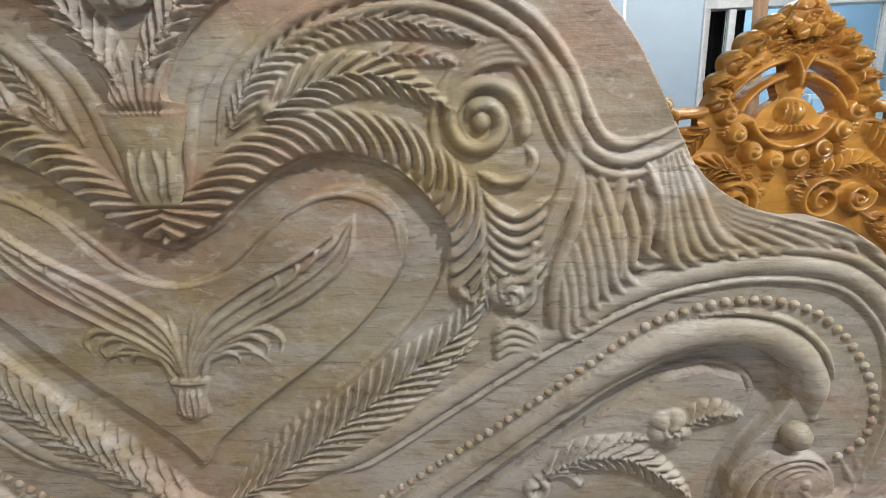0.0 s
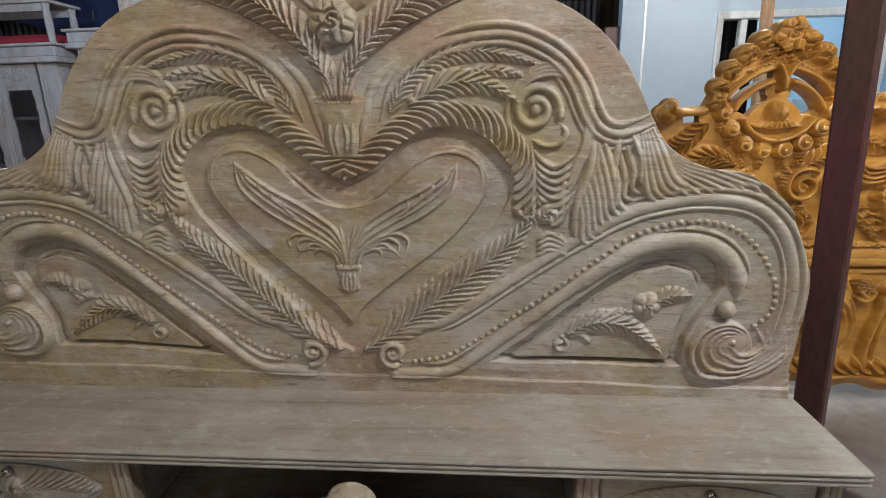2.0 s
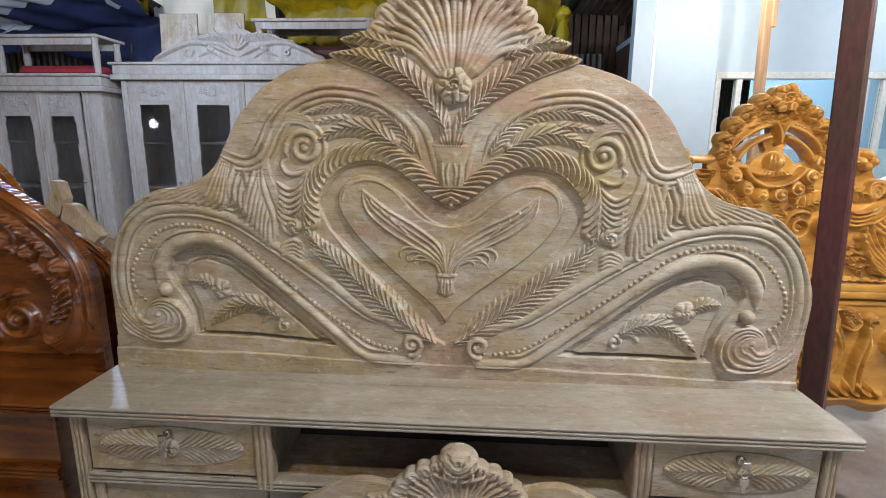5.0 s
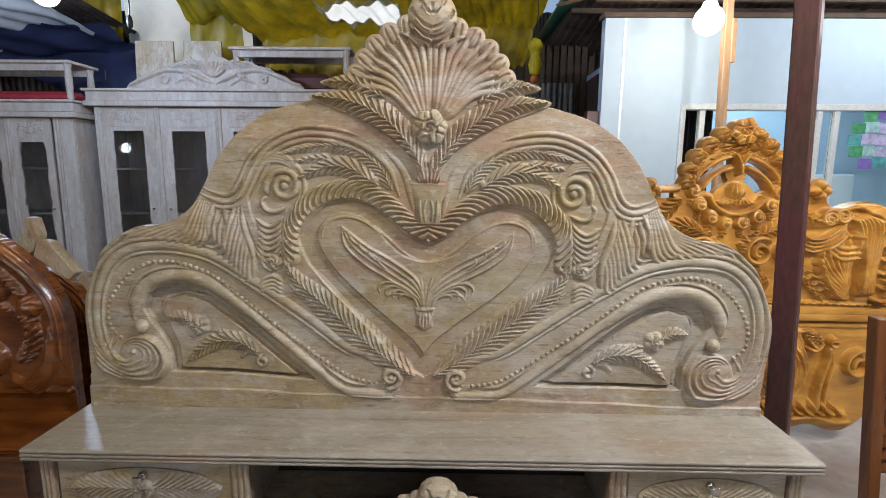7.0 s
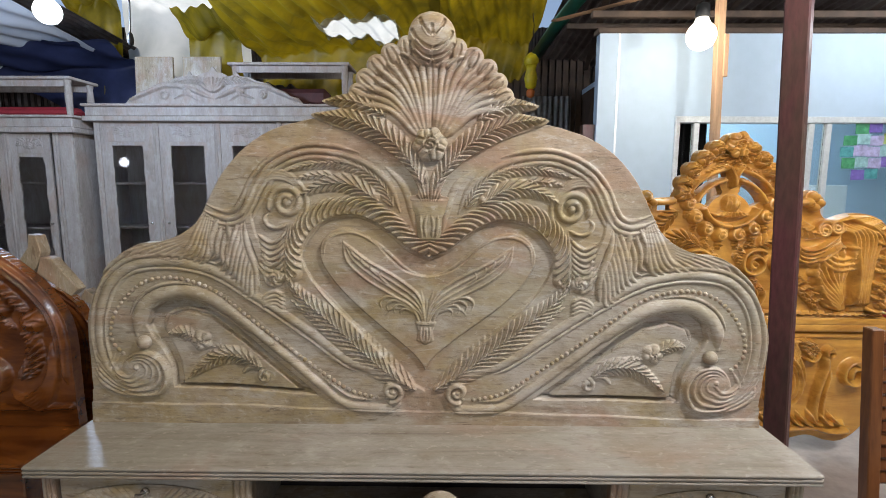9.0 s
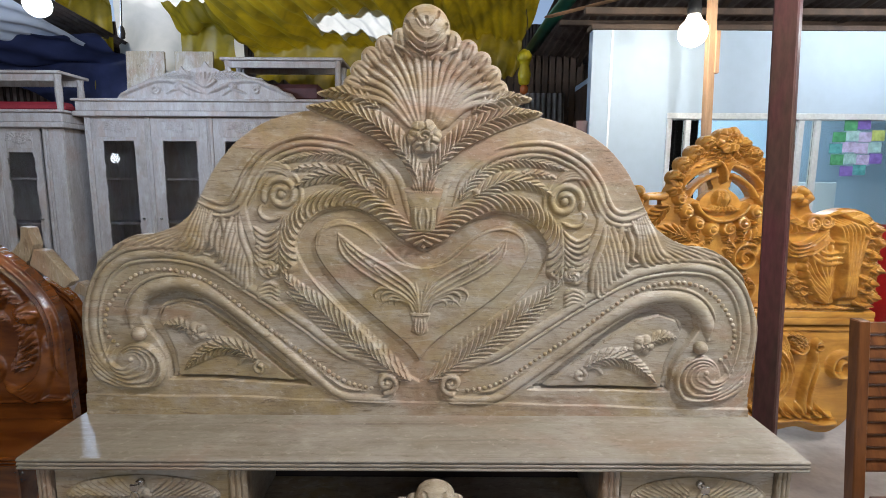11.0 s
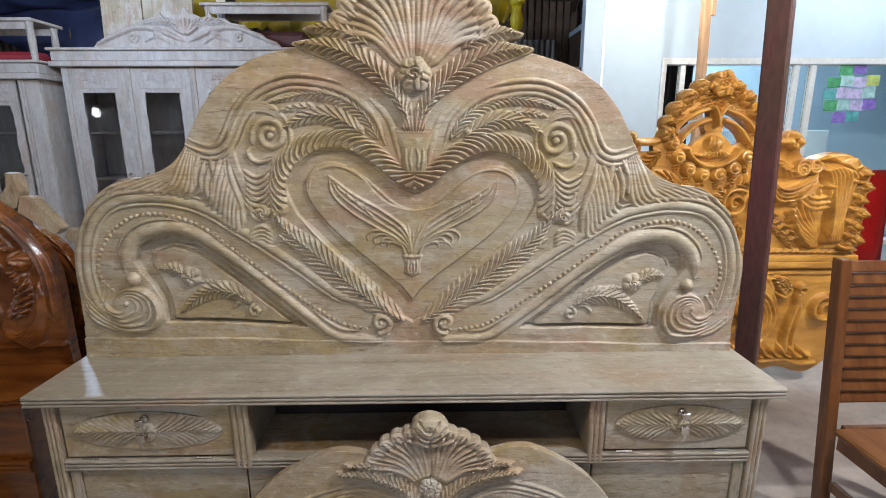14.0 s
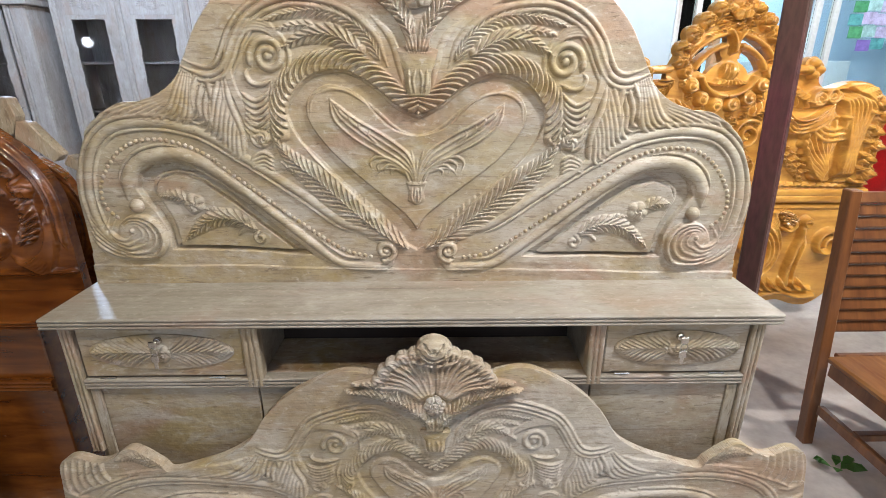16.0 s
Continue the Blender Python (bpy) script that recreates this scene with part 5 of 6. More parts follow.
part("front_rail", box((0.05, -0.445, 0.34), (0.42, -0.42, 0.40)), CHAIRWOOD, chair)
part("back_rail", box((0.048, -0.012, 0.36), (0.422, 0.012, 0.42)), CHAIRWOOD, chair)
part("stretcher", box((0.038, -0.20, 0.165), (0.432, -0.17, 0.195)), CHAIRWOOD, chair)
part("seat", box((-0.012, -0.475, 0.402), (0.482, -0.026, 0.430), 0.008), SEATWOOD, chair, "light brown polished seat board")

# red plastic chair far behind
RED_PLASTIC = plain("red_plastic", (0.55, 0.02, 0.02), 0.35, 0, 0.15, 5)
red_chair = thing("plastic_chair", "red moulded plastic chair standing behind the golden bed", "chair", pose(3.22, 1.95, 0))
bm = bmesh.new()
rows = [[bm.verts.new((0.24 * f, 0.20 - 0.05 * (1 - f * f) + 0.06 * t, 0.45 + 0.80 * t)) for f in (-1, -0.6, -0.2, 0.2, 0.6, 1)] for t in (0, 0.3, 0.6, 0.9, 1)]
for a, d in zip(rows, rows[1:]):
    for i in range(5):
        bm.faces.new((a[i], a[i + 1], d[i + 1], d[i]))
bmesh.ops.solidify(bm, geom=list(bm.faces), thickness=0.012)
part("backrest", bm, RED_PLASTIC, red_chair, "", True)
part("seat", box((-0.24, -0.24, 0.42), (0.24, 0.20, 0.45), 0.012), RED_PLASTIC, red_chair)
for x in (-0.2, 0.2):
    for y in (-0.2, 0.17):
        part("leg", leg_bar((x * 1.15, y * 1.1, 0.0), (x, y, 0.42), 0.045, 0.045), RED_PLASTIC, red_chair)

# green leaves dropped on the floor
leaf_clump = bmesh.new()
rng = random.Random(4)
for k in range(7):
    a, L = k * 0.95 + rng.random(), 0.045 + 0.03 * rng.random()
    w = L * 0.35
    pts = [(0, 0, 0.004), (L * 0.4, w, 0.018), (L * 0.75, w * 0.8, 0.02), (L, 0, 0.012), (L * 0.75, -w * 0.8, 0.022), (L * 0.4, -w, 0.016)]
    m = pose(0.02 * math.cos(a), 0.02 * math.sin(a), 0.004 * k, 10 * rng.random(), -12, math.degrees(a))
    f = leaf_clump.faces.new([leaf_clump.verts.new(m @ Vector(p)) for p in pts])
bmesh.ops.solidify(leaf_clump, geom=list(leaf_clump.faces), thickness=0.0015)
LEAF = plain("green_leaf", (0.07, 0.22, 0.03), 0.5, 0, 0.4, 20)
ob = tagged(obj("green_leaves", leaf_clump, LEAF), "few fresh green leaves lying on the cement floor", "leaves")
ob.matrix_world = pose(1.62, 0.07, 0.003)

# ---- posts ----
steel_post = bmesh.new()
box_into(steel_post, (-0.024, -0.036, 0), (0.024, 0.036, 3.5), 0.005)
ob = tagged(obj("steel_post", steel_post, STEEL), "oxide-red painted square steel roof post, scuffed", "post")
ob.matrix_world = Matrix.Translation((1.272, 0.27, 0)) @ pose(0, 0, 0, 0, -2.35, 0) @ pose(0, 0, 0, 0, 0, 44)
wood_post = bmesh.new()
box_into(wood_post, (-0.031, -0.024, 0), (0.031, 0.024, 3.3), 0.005)
ob = tagged(obj("wooden_post", wood_post, POSTWOOD), "pale bare timber roof post carrying a lit bulb", "post")
ob.matrix_world = pose(2.12, 2.42, 0, 0, -1.8, 12)
bracket = tagged(obj("post_cleat", box((0.02, -0.03, 0), (0.058, 0.0, 0.30), 0.004), POSTWOOD), "short pale timber cleat nailed to the post", "cleat")
bracket.matrix_world = pose(2.048, 2.40, 2.34, 0, -1.8, 12)


def bulb(x, y, z, mat, r=0.06):
    b = thing("light_bulb", "bare lit bulb in a black holder hanging from the roof", "light bulb", pose(x, y, z), "bare bulbs")
    part("globe", lathe([(max(r * math.sin(a), 0.004), -r * math.cos(a)) for a in np.linspace(0.05, 2.55, 14)] + [(r * 0.42, r * 1.2)], 28), mat, b, "glowing frosted globe", True)
    part("holder", lathe([(r * 0.45, r * 1.2), (r * 0.5, r * 1.3), (r * 0.45, r * 2.1), (0.006, r * 2.3)], 14), BLACK, b, "", True)
    part("cord", tube([(0, 0, r * 2.2), (0.01, 0.0, r * 4), (0.0, 0.01, (3.50 if y > 2 else 3.56) - z)], 0.004, 6), BLACK, b)
    for p in b.children:
        if p.name.startswith("globe"):
            p.visible_shadow = False
    return b


# these two globes are oversized, so their shape takes in the bulbs' glare
bulb(-2.715, 2.2, 2.735, BULB, 0.085)
bulb(1.785, 2.15, 2.56, BULBWARM, 0.095)
# three bulb bodies added at the assumed, out-of-view lamps
bulb(2.65, -0.4, 2.75, BULBWARM)
bulb(-0.9, -1.5, 2.95, BULBWARM)
bulb(1.25, -1.0, 2.85, BULBWARM)
bulb(3.55, 2.1, 2.75, BULB, 0.06)
bulb(-5.3, 1.0, 1.87, BULB, 0.07)


# ---- cabinets ----
def glazed_cabinet(m, width, height, doors, label, wavy, crest=False, post=0.0):
    c = thing("glazed_cabinet", label, "cabinet", m, "cabinets along the back")
    deep = 0.48
    part("back", box((0.02, deep - 0.02, 0.05), (width - 0.02, deep, height)), PALE, c)
    for x in (0, width - 0.03):
        part("side_panel", box((x, 0.03, 0.0), (x + 0.03, deep - 0.022, height)), PALE, c)
    part("cornice_base", box((-0.07, -0.07, height), (width + 0.07, deep, height + 0.05), 0.006), PALE, c)
    part("cornice", box((-0.05, -0.05, height + 0.05), (width + 0.05, deep, height + 0.15), 0.01), PALE, c)
    part("cornice_cap", box((-0.075, -0.075, height + 0.15), (width + 0.075, deep, height + 0.175), 0.006), PALE, c)
    part("plinth", box((0.0, 0.0, 0.0), (width, 0.028, 0.10)), PALE, c)
    step = (width - post) / doors
    if post:
        part("corner_post", box((width - post + 0.032, 0.002, 0.10), (width - 0.002, 0.029, height - 0.004), 0.006), PALE, c)
    for z in (0.57, 1.05, 1.53):
        if z < height - 0.2:
            part("shelf", box((0.032, 0.06, z), (width - 0.032, deep - 0.022, z + 0.025)), PALE, c)
    for k in range(doors + 1):
        x = min(max(k * step - 0.03, 0), width - post - 0.06 if not post else width - post - 0.03)
        part("stile", reed_bar((x, 0.0, 0.10), (x + 0.06, 0.028, height - 0.004), "z", 2), PALE, c)
    for k in range(doors):
        x0, x1 = k * step + 0.034, (k + 1) * step - 0.034
        if k == 0:
            x0 += 0.03
        if k == doors - 1:
            x1 -= 0.03
        d = new("door")
        d.parent = c
        w = 0.072 if wavy else 0.115
        bm = bmesh.new()
        n = 26
        z0, z1 = 0.11, height - 0.008
        rail_top = 0.24
        for side in (0, 1):
            for i in range(n):
                a, b = z0 + (z1 - z0) * i / n, z0 + (z1 - z0) * (i + 1) / n
                ww = w + (0.012 * math.sin(i * 1.9) * math.cos(i * 0.7) if wavy else 0.004 * math.sin(i * 2.4))
                lo, hi = (x0, x0 + ww) if side == 0 else (x1 - ww, x1)
                box_into(bm, (lo, 0.004, a), (hi, 0.026, b), 0)
        box_into(bm, (x0 + w - 0.02, 0.005, z1 - rail_top), (x1 - w + 0.02, 0.025, z1), 0)
        box_into(bm, (x0 + w - 0.02, 0.005, z0), (x1 - w + 0.02, 0.025, z0 + 0.38), 0)
        part("door_frame", bm, PALE, d)
        part("glass", box((x0 + w - 0.015, 0.013, z0 + 0.37), (x1 - w + 0.015, 0.017, z1 - rail_top + 0.01), 0), GLASS, d)
        r = Relief(x0 + 0.06, x1 - 0.06, z1 - rail_top + 0.03, z1 - 0.03, 0.005)
        mx, mz = (x0 + x1) / 2, z1 - rail_top / 2
        for s in (-1, 1):
            r.feather([(mx, mz - 0.02), (mx + s * 0.06, mz + 0.04), (mx + s * 0.14, mz)], 0.05, 0.014, 0.03, 1.3, 0.6)
        r.rosette((mx, mz), 0.04, 0.016, 5, 2)
        r.sd = np.maximum(np.abs(r.U - mx) - (x1 - x0) / 2 + 0.075, np.abs(r.V - mz) - rail_top / 2 + 0.04)
        from_field("door_carving", r, 0.002, PALE, d, pose(0, 0.001, 0), False, "shallow carved leaves")
        kx = x1 - w * 0.5 if k % 2 == 0 else x0 + w * 0.5
        part("knob", lathe([(0.006, 0), (0.006, 0.012), (0.013, 0.018), (0.012, 0.028), (0.004, 0.031)], 12, pose(kx, 0.003, 1.12, 90)), CHROME, d, "small metal knob", True)
    if crest:
        r = Relief(-0.95, 0.95, 0.0, 0.40, 0.006)
        for s in (-1, 1):
            r.ridge([(s * 0.02, 0.06), (s * 0.25, 0.16), (s * 0.48, 0.19), (s * 0.70, 0.12), (s * 0.90, 0.03)], 0.025, 0.025)
            r.feather([(s * 0.02, 0.20), (s * 0.18, 0.245), (s * 0.34, 0.235), (s * 0.46, 0.20)], 0.045, 0.022, 0.035, 1.2, 0.6)
            r.ridge(spiral(s * 0.52, 0.10, 0.05, 0.01, 1.6, 0.5, s), 0.012, 0.016, 0.05, 0.5, True)
            r.ridge([(s * 0.16, 0.04), (s * 0.28, 0.10), (s * 0.42, 0.06)], 0.012, 0.015)
            r.feather([(s * 0.50, 0.19), (s * 0.62, 0.16), (s * 0.76, 0.10), (s * 0.88, 0.05)], 0.035, 0.020, 0.03, 1.3, 0.6)
            r.rosette((s * 0.28, 0.13), 0.045, 0.022, 5, 2.5, 0.4)
        for k in range(7):
            a = radians(30 + 20 * k)
            r.ridge([(0, 0.12), (0.08 * math.cos(a), 0.12 + 0.08 * math.sin(a)), (0.14 * math.cos(a), 0.12 + 0.16 * math.sin(a))], 0.016, 0.024)
        r.R *= 1.5
        half = [(0.0, 0.385), (0.045, 0.325), (0.10, 0.315), (0.16, 0.285), (0.22, 0.295), (0.245, 0.335), (0.275, 0.285), (0.38, 0.275), (0.46, 0.235), (0.58, 0.215), (0.64, 0.165), (0.74, 0.135), (0.80, 0.085), (0.88, 0.065), (0.92, 0.02)]
        top = np.array([(-x, z) for x, z in half[:0:-1]] + half)
        r.sd = r.inside(np.vstack([top, [(0.92, 0.005), (-0.92, 0.005)]]))
        from_field("crest", r, 0.03, PALE, c, pose(width / 2, -0.03, height + 0.172), False, "carved arched cresting")
    return c


glazed_cabinet(pose(-3.68, 3.92, 0), 2.62, 2.19, 4, "dusty unvarnished wooden cabinet with glazed doors and carved cresting", False, True)
glazed_cabinet(pose(-5.57, 3.80, 0), 1.74, 2.06, 3, "dusty unvarnished wooden cabinet with wavy-edged glass doors", True, False, 0.18)


def low_table(m, w, d, h, label):
    t = thing("low_table", label, "table", m, "tables stacked on cabinets")
    part("tabletop", box((-0.03, -0.03, h - 0.03), (w + 0.03, d + 0.03, h), 0.005), PALE, t)
    for x in (0.0, w - 0.06):
        for y in (0.0, d - 0.06):
            part("leg", lathe([(0.032, 0), (0.028, 0.06 * h), (0.036, 0.5 * h), (0.030, 0.8 * h), (0.04, h - 0.03)], 8, pose(x + 0.03, y + 0.03, 0, 0, 0, 45)), PALE, t)
    for y in (0.005, d - 0.03):
        part("apron", box((0.055, y, h - 0.10), (w - 0.055, y + 0.022, h - 0.032)), PALE, t)
    return t


low_table(pose(-4.98, 3.86, 2.237), 1.12, 0.38, 0.40, "dusty bare wooden table stacked on a cabinet")
low_table(pose(-2.22, 4.0, 2.367), 1.22, 0.36, 0.44, "bare wooden table stacked on a cabinet")
cloth_pile = bmesh.new()
box_into(cloth_pile, (0, 0, 0), (0.95, 0.22, 0.11), 0.04)
ob = tagged(obj("red_cloth", cloth_pile, RED), "folded red cloth lying under a stacked table", "cloth")
ob.matrix_world = pose(-4.86, 3.95, 2.237)
# maroon block stands in for the dark maroon wooden things there
cloth_pile = bmesh.new()
box_into(cloth_pile, (0, 0, 0), (0.75, 0.2, 0.2), 0.05)
ob = tagged(obj("red_cloth", cloth_pile, MAROON), "rounded maroon block standing in for dark wooden things under a stacked table", "cloth")
ob.matrix_world = pose(-1.98, 4.1, 2.367)
for x, w in ((-3.39, 0.42), (-2.86, 0.42)):
    ob = tagged(obj("loose_board", box((0, 0, 0), (w, 0.03, 0.56), 0.003), WOOD_UP), "bare board standing upright on top of a cabinet", "board", "boards on the cabinet")
    ob.matrix_world = pose(x, 4.22, 2.367, -3)


# ---- the shed ----
def setting(name, bm, material, label, category, smooth_it=False):
    return tagged(obj(name, bm, material, None, "", smooth_it), label, category, "", "structure")


setting("floor", box((-7, -5.6, -0.1), (7, 7.5, 0.0), 0), CONCRETE, "worn grey-brown cement floor of a furniture shed", "floor")
setting("ground", box((-60, -60, -0.3), (60, 60, -0.11), 0), CONCRETE, "bare earth around the shed", "ground")


def corrugated(p0, along, across, pitch=0.09, depth=0.012, n=6):
    """A sheet with waves across `along`."""
    bm = bmesh.new()
    p0, along, across = Vector(p0), Vector(along), Vector(across)
    up = along.cross(across).normalized()
    k = int(along.length / pitch * n)
    rows = [[bm.verts.new(p0 + along * (i / k) + across * f + up * depth * math.sin(2 * math.pi * i / n)) for i in range(k + 1)] for f in (0, 1)]
    for i in range(k):
        bm.faces.new((rows[0][i], rows[0][i + 1], rows[1][i + 1], rows[1][i]))
    bmesh.ops.solidify(bm, geom=list(bm.faces), thickness=0.002)
    return bm


setting("wall_north", corrugated((-7, 5.5, 0), (14, 0, 0), (0, 0, 3.6)), IRON, "dark rusty corrugated iron wall", "wall")
setting("wall_west", corrugated((-7, -5.6, 0), (0, 11.2, 0), (0, 0, 3.6)), IRON, "dark corrugated iron wall", "wall")
setting("wall_east", corrugated((7, -5.6, 0), (0, 11.2, 0), (0, 0, 3.6)), IRON, "dark corrugated iron wall", "wall")
# out of view and assumed; leaves the opening for the fill lamp
bm = box((-7, -5.7, 0), (-3.6, -5.6, 3.6), 0)
box_into(bm, (3.8, -5.7, 0), (7, -5.6, 3.6), 0)
setting("wall_south", bm, IRON, "assumed iron wall, out of view, beside an opening at the shed front", "wall")
setting("roof_front", corrugated((-7.1, -5.7, 3.62), (14.2, 0, 0), (0, 8.2, -0.12)), IRON, "corrugated iron roof on rafters", "roof")
setting("roof_east", corrugated((1.16, 2.5, 3.42), (5.9, 0, -0.3), (0, 3.1, -0.30)), IRON, "rusty corrugated iron lean-to roof", "roof")
setting("roof_west", corrugated((-7.1, 2.5, 3.46), (3.2, 0, 0), (0, 3.1, -0.25)), IRON, "corrugated iron roof over the cabinets", "roof")
for x in (-5.6, -3.8, -1.9, 0.0, 1.35, 2.5, 3.7, 5.2):
    setting("rafter", leg_bar((x, -5.6, 3.52), (x, 2.5, 3.42), 0.05, 0.05) if x < 1 else leg_bar((x, 2.55, 3.30 - 0.05 * (x - 1.16)), (x + 0.5, 5.4, 3.0 - 0.05 * (x - 1.16)), 0.06, 0.05), DARKWOOD, "smoke-dark round timber rafter", "rafter")
for y, z in ((2.72, 2.86), (3.6, 3.03)):
    setting("purlin", box((1.2, y, z), (6.8, y + 0.06, z + 0.05), 0.004), DARKWOOD, "dark timber purlin under the roof", "purlin")
setting("tie_beam", leg_bar((1.0, 3.2, 2.98), (2.1, 2.6, 3.10), 0.07, 0.06), POSTWOOD, "sawn pale tie beam", "beam")


# ---- tarpaulins under the open roof ----
def tarp(name, x0, x1, y0, y1, z0, z1, hang, material, label, seed, folds=9, span=(0, 1, 0, 1), drop=0.0, cut=None):
    """A slung sheet: slopes back from y0 to y1, then hangs down."""
    r = random.Random(seed)
    ph = [r.random() * 6.28 for _ in range(6)]
    bm = bmesh.new()
    nx, ny, nz = 90, 40, 16
    grid = []
    for j in range(ny + nz + 1):
        row = []
        for i in range(nx + 1):
            fx = span[0] + (span[1] - span[0]) * i / nx
            fy = span[2] + (span[3] - span[2]) * min(j / ny, 1)
            x = x0 + (x1 - x0) * fx
            y = y0 + (y1 - y0) * fy
            sag = -0.10 * math.sin(math.pi * fx) * math.sin(math.pi * min(fy, 1)) - 0.06 * math.sin(2 * math.pi * fx + ph[0]) * fy
            wr = 0.045 * abs(math.sin(folds * 3.3 * (fx * (1 - 0.35 * fy)) + ph[4])) - 0.02 + 0.022 * math.sin(folds * 2 * math.pi * (fx + 0.22 * fy) + ph[1]) * (0.3 + 0.7 * fy) + 0.018 * math.sin(folds * 4.3 * math.pi * (fx - 0.3 * fy) + ph[2]) + 0.02 * math.sin(9 * fy + 7 * fx + ph[3])
            z = z0 + (z1 - z0) * fy + sag + wr - drop
            if j > ny:
                f = (j - ny) / nz
                z -= hang * f * (0.8 + 0.25 * math.sin(3 * fx * 3.14 + ph[4]))
                y += 0.10 * math.sin(folds * 2 * math.pi * fx + 3 * f + ph[5]) * f * 0.6 + 0.03 * f
            row.append(bm.verts.new((x, y, z)))
        grid.append(row)
    for a, b in zip(grid, grid[1:]):
        for i in range(nx):
            if cut and cut[0] < i / nx < cut[1] and cut[2] * ny < grid.index(a) < cut[3] * ny:
                continue
            bm.faces.new((a[i], a[i + 1], b[i + 1], b[i]))
    return tagged(obj(name, bm, material, None, "", True), label, "tarpaulin", "tarpaulins under the roof")


tarp("yellow_tarpaulin", -2.3, -0.02, 2.4, 5.1, 3.44, 3.16, 0.60, YELLOW, "creased yellow tarpaulin slung under the roof, sunlit", 3, 7, (0, 1, 0, 1), 0.0, (0.44, 0.78, 0.58, 0.80))
tarp("white_tarpaulin", -4.05, -2.45, 2.45, 5.15, 3.62, 3.75, 1.75, WHITETARP, "pale translucent tarpaulin sheet glowing with daylight", 5, 3)
tarp("yellow_tarpaulin", -0.15, 1.05, 2.5, 5.0, 3.50, 3.28, 0.45, YELLOW, "creased yellow tarpaulin end gathered by the wall", 8, 5)
tarp("yellow_tarpaulin", -4.6, -3.95, 4.6, 4.95, 3.9, 3.7, 1.3, YELLOW, "yellow tarpaulin strip hanging in folds", 18, 3)
tarp("yellow_tarpaulin", -3.0, -2.38, 4.3, 4.7, 3.45, 3.25, 0.75, YELLOW, "yellow tarpaulin corner hanging down in a fold", 21, 2)
# added sheet; its brightness stands in for the west bulb's haze
tarp("white_tarpaulin", -6.6, -3.98, 2.30, 4.9, 3.30, 3.02, 0.10, HAZESHEET, "pale sheet added under the roof, standing in for a bulb's bluish haze", 15, 4)
tarp("blue_tarpaulin", -6.9, -3.75, 4.3, 4.9, 3.12, 2.98, 0.55, BLUETARP, "dark blue tarpaulin hung behind the cabinets", 9, 2)
tarp("white_tarpaulin", -2.3, -0.02, 2.4, 5.1, 3.44, 3.16, 0.0, WHITETARP, "pale sunlit tarpaulin patch sewn on the yellow sheet", 3, 7, (0.42, 0.80, 0.55, 0.83), 0.008)
switch = thing("pendant_switch", "black pendant switch hanging on its flex", "switch", pose(-2.26, 2.38, 2.60))
part("flex", tube([(0.0, 0, 0.04), (0.012, 0, 0.25), (-0.02, 0.01, 0.45), (0.01, 0, 0.90)], 0.006, 6), BLACK, switch)
part("switch_body", lathe([(0.006, -0.045), (0.018, -0.035), (0.022, 0.0), (0.016, 0.035), (0.007, 0.05)], 12), BLACK, switch, "", True)
roll = tagged(obj("green_roll", tube([(1.10, 4.7, 3.06), (1.18, 3.9, 3.17), (1.30, 3.0, 3.27), (1.36, 2.5, 3.30)], 0.065, 12), GREENTARP, None, "", True), "dark green plastic roll tied under the roof", "plastic roll")

# far corner between tarpaulin and room
fence = thing("slat_fence", "dark slatted fence with daylight between the slats", "fence", pose(0.55, 5.25, 0))
for k in range(15):
    part("slat", box((0.09 * k, 0, 1.6), (0.09 * k + 0.07, 0.015, 3.15), 0.002), DARKWOOD, fence)
for z in (1.8, 2.45, 2.8):
    part("fence_rail", box((0, 0.017, z), (1.36, 0.04, z + 0.05), 0.002), DARKWOOD, fence)
IRONPALE = plain("weathered_zinc_sheet", (0.34, 0.33, 0.31), 0.5, 0.5, 0.5, 4)
ob = tagged(obj("zinc_sheet", corrugated((0, 0, 0), (0.62, 0, 0), (0, 0, 2.65), 0.07, 0.012), IRONPALE), "loose weathered corrugated zinc sheet leaning at the back", "metal sheet")
ob.matrix_world = pose(1.0, 5.02, 0.0, -1.5)
setting("door_frame", box((1.19, 2.84, 0), (1.29, 2.94, 2.05), 0.004), STEEL, "dark red door frame at the corner of the room", "door frame")
bag = bmesh.new()
bmesh.ops.create_icosphere(bag, subdivisions=3, radius=0.075)
for v in bag.verts:
    v.co += v.co.normalized() * 0.012 * noise.noise(v.co * 30)
low = lathe([(0.01, -0.30), (0.055, -0.27), (0.07, -0.18), (0.05, -0.09), (0.06, -0.05)], 14)
me = bpy.data.meshes.new("x")
low.to_mesh(me)
bag.from_mesh(me)
low.free()
BAG = plain("yellow_plastic", (0.75, 0.62, 0.02), 0.35, 0, 0.25, 18)
yb = thing("plastic_bag", "knotted yellow plastic bag hanging from a string", "plastic bag", pose(0.93, 4.0, 2.83))
part("bag", bag, BAG, yb, "", True)
part("knot", lathe([(0.012, -0.38), (0.04, -0.36), (0.045, -0.31), (0.02, -0.28)], 12), plain("orange_plastic", (0.72, 0.20, 0.05), 0.4), yb, "orange lower end", True)
part("string", tube([(0, 0, 0.07), (0.02, 0, 0.35), (0, 0, 0.5)], 0.004, 6), BLACK, yb)

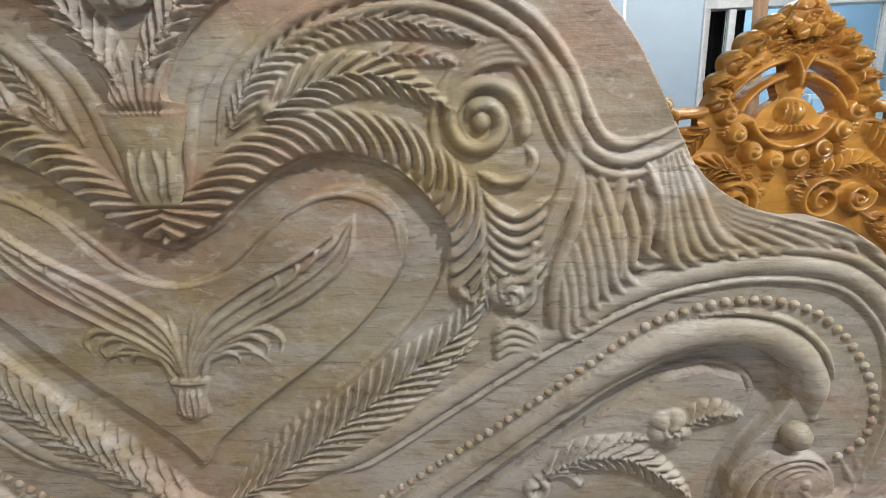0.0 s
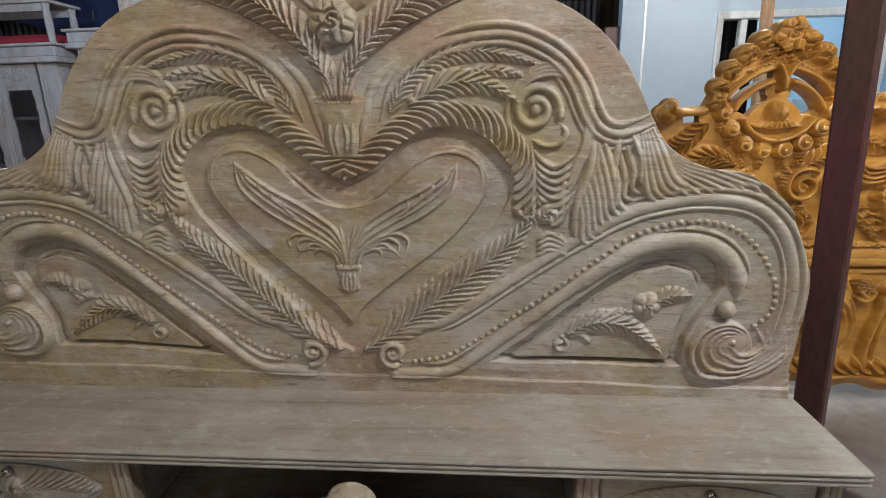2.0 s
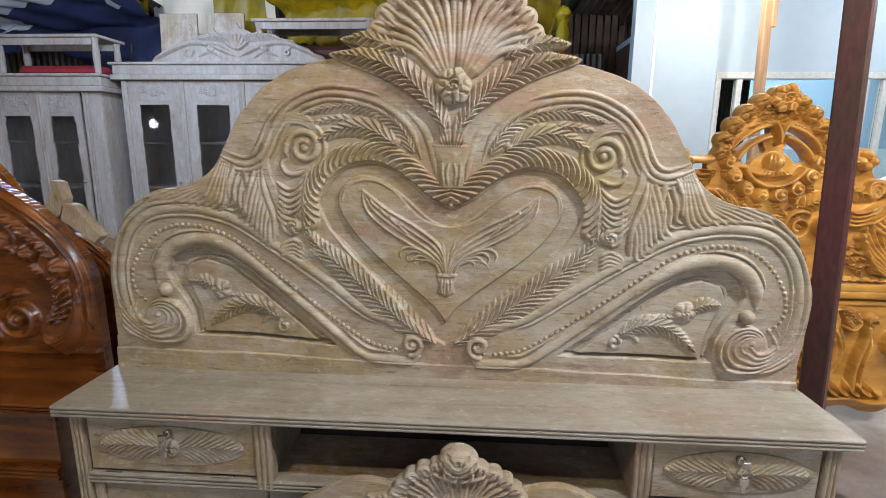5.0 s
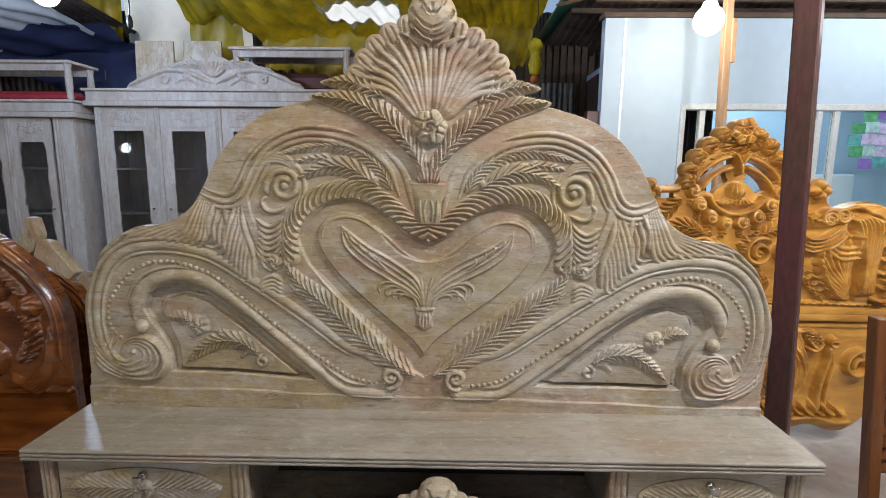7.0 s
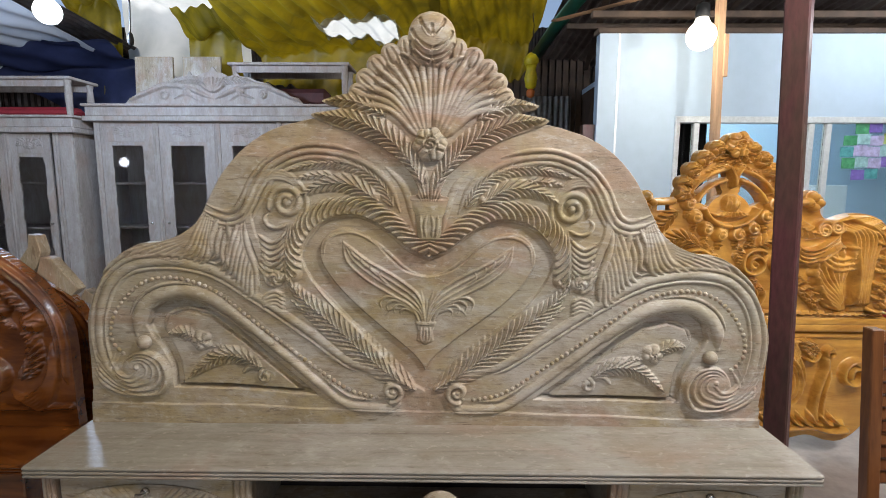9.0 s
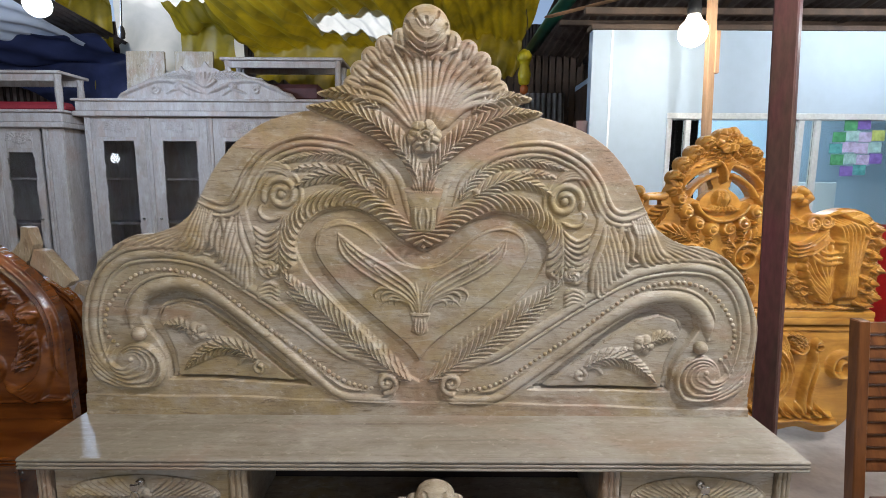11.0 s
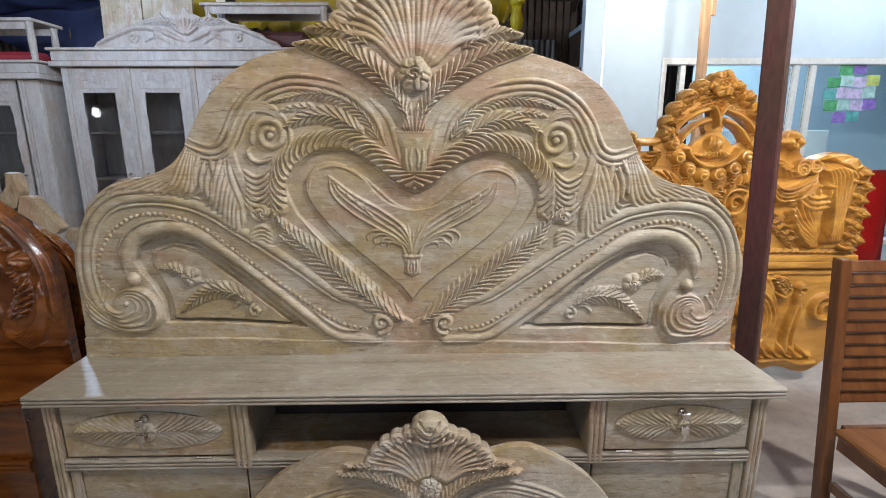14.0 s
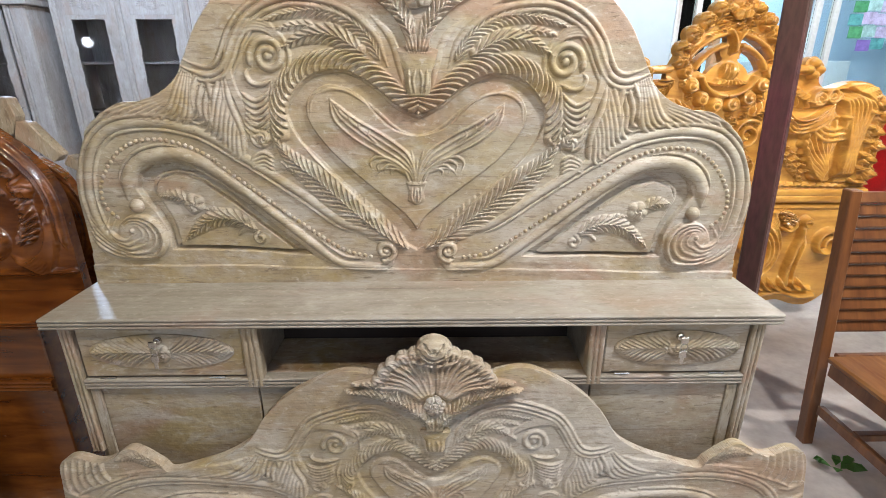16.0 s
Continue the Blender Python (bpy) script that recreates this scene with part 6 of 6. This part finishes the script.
# ---- pale blue room ----
WX0, WX1, WZ0, WZ1, WY = 1.93, 5.6, 0.55, 2.11, 2.80
bm = box((1.29, WY, 0), (WX0, WY + 0.1, 2.76), 0)
box_into(bm, (WX0, WY, WZ1), (6.9, WY + 0.1, 2.76), 0)
box_into(bm, (WX0, WY, 0), (6.9, WY + 0.1, WZ0), 0)
box_into(bm, (WX1, WY, WZ0), (6.9, WY + 0.1, WZ1), 0)
setting("wall_room", bm, WALLPAINT, "pale blue painted plywood wall of a small office", "wall")
# assumed wall, set back; its dark colour keeps the gap beside the office dark
setting("wall_room_side", box((1.80, WY + 0.1, 0), (1.88, 5.3, 2.70), 0), DARKWOOD, "assumed side wall of the office, set back mostly out of sight, coloured dark", "wall")
setting("wall_room_back", box((1.80, 5.3, 0), (6.9, 5.4, 2.76), 0), WALLPAINT, "pale blue back wall inside the office", "wall")
setting("ceiling_room", box((1.80, WY + 0.1, 2.702), (6.9, 5.298, 2.76), 0), WALLPAINT, "pale office ceiling", "ceiling")
setting("wall_seam", box((1.44, WY - 0.004, 0), (1.455, WY, 2.76), 0), ALU, "narrow cover strip on the office wall", "trim")
setting("wall_cap", box((1.27, WY - 0.02, 2.762), (6.9, WY + 0.12, 2.80), 0.003), DARKWOOD, "dark timber capping on the office wall", "trim")
window = tagged(new("window_1"), "white aluminium sliding window with tinted glass panes", "window", "", "structure")
for lo, hi in (((WX0, WY - 0.02, WZ1 - 0.05), (WX1, WY + 0.08, WZ1)), ((WX0, WY - 0.02, WZ0), (WX1, WY + 0.08, WZ0 + 0.05)), ((WX0, WY - 0.02, WZ0 + 0.05), (WX0 + 0.04, WY + 0.08, WZ1 - 0.05)), ((WX1 - 0.04, WY - 0.02, WZ0 + 0.05), (WX1, WY + 0.08, WZ1 - 0.05))):
    part("window_frame", box(lo, hi, 0.004), ALU, window)
for x in (2.09, 3.03, 3.17, 4.35):
    part("mullion", box((x, WY - 0.005, WZ0 + 0.052), (x + 0.045, WY + 0.05, WZ1 - 0.052), 0.004), ALU, window)
for x0, x1 in ((WX0 + 0.04, 2.09), (2.135, 3.03), (3.075, 3.17), (3.215, 4.35), (4.395, WX1 - 0.04)):
    part("pane", box((x0 + 0.002, WY + 0.02, WZ0 + 0.054), (x1 - 0.002, WY + 0.026, WZ1 - 0.054), 0), WINGLASS, window).visible_shadow = False
sticker = thing("window_decal", "square of green, violet and white leaf-pattern tiles stuck on glass", "window decal")
tints = ((0.04, 0.22, 0.10), (0.13, 0.09, 0.34), (0.26, 0.34, 0.10), (0.30, 0.29, 0.46), (0.20, 0.36, 0.38), (0.05, 0.24, 0.26))
DECAL = [plain("decal", t, 0.4, 0, 0.6, 22, (1, 1, 1), 0.05, tuple(min(1, c * 1.7 + 0.05) for c in t)) for t in tints]
rng = random.Random(11)
for j, (first, row) in enumerate(((1, (1, 5)), (0, (0, 4, 3, 1)), (0, (5, 3, 3, 4)), (0, (0, 4, 3, 2)), (1, (0, 1)))):
    for i, k in enumerate(row):
        x, z = 3.315 + 0.108 * (i + first) + 0.02 * (j % 2), 1.60 + 0.094 * j + 0.012 * (i % 2)
        part("tile", box((x, WY + 0.014, z), (x + 0.108, WY + 0.018, z + 0.080 + 0.008 * rng.random()), 0), DECAL[k], sticker)
# cupboard dimly seen in the office
desk = thing("office_cupboard", "pale cupboard standing inside the office", "cupboard")
part("body", box((3.9, 4.7, 0), (4.9, 5.25, 1.55), 0.01), ALU, desk)
part("door", box((3.93, 4.68, 0.05), (4.38, 4.698, 1.5), 0.004), WALLPAINT, desk)
# added dark sheet; gives the unlit look behind the left panes
curtain = bmesh.new()
rows = [[curtain.verts.new((1.90 + 0.48 * i / 50, 3.15 + 0.03 * math.sin(i * 0.9), z)) for i in range(51)] for z in (0.2, 2.6)]
for i in range(50):
    curtain.faces.new((rows[0][i], rows[0][i + 1], rows[1][i + 1], rows[1][i]))
bmesh.ops.solidify(curtain, geom=list(curtain.faces), thickness=0.004)
tagged(obj("dark_curtain", curtain, DARKIN, None, "", True), "folded dark sheet added behind the left panes to darken the office", "curtain")
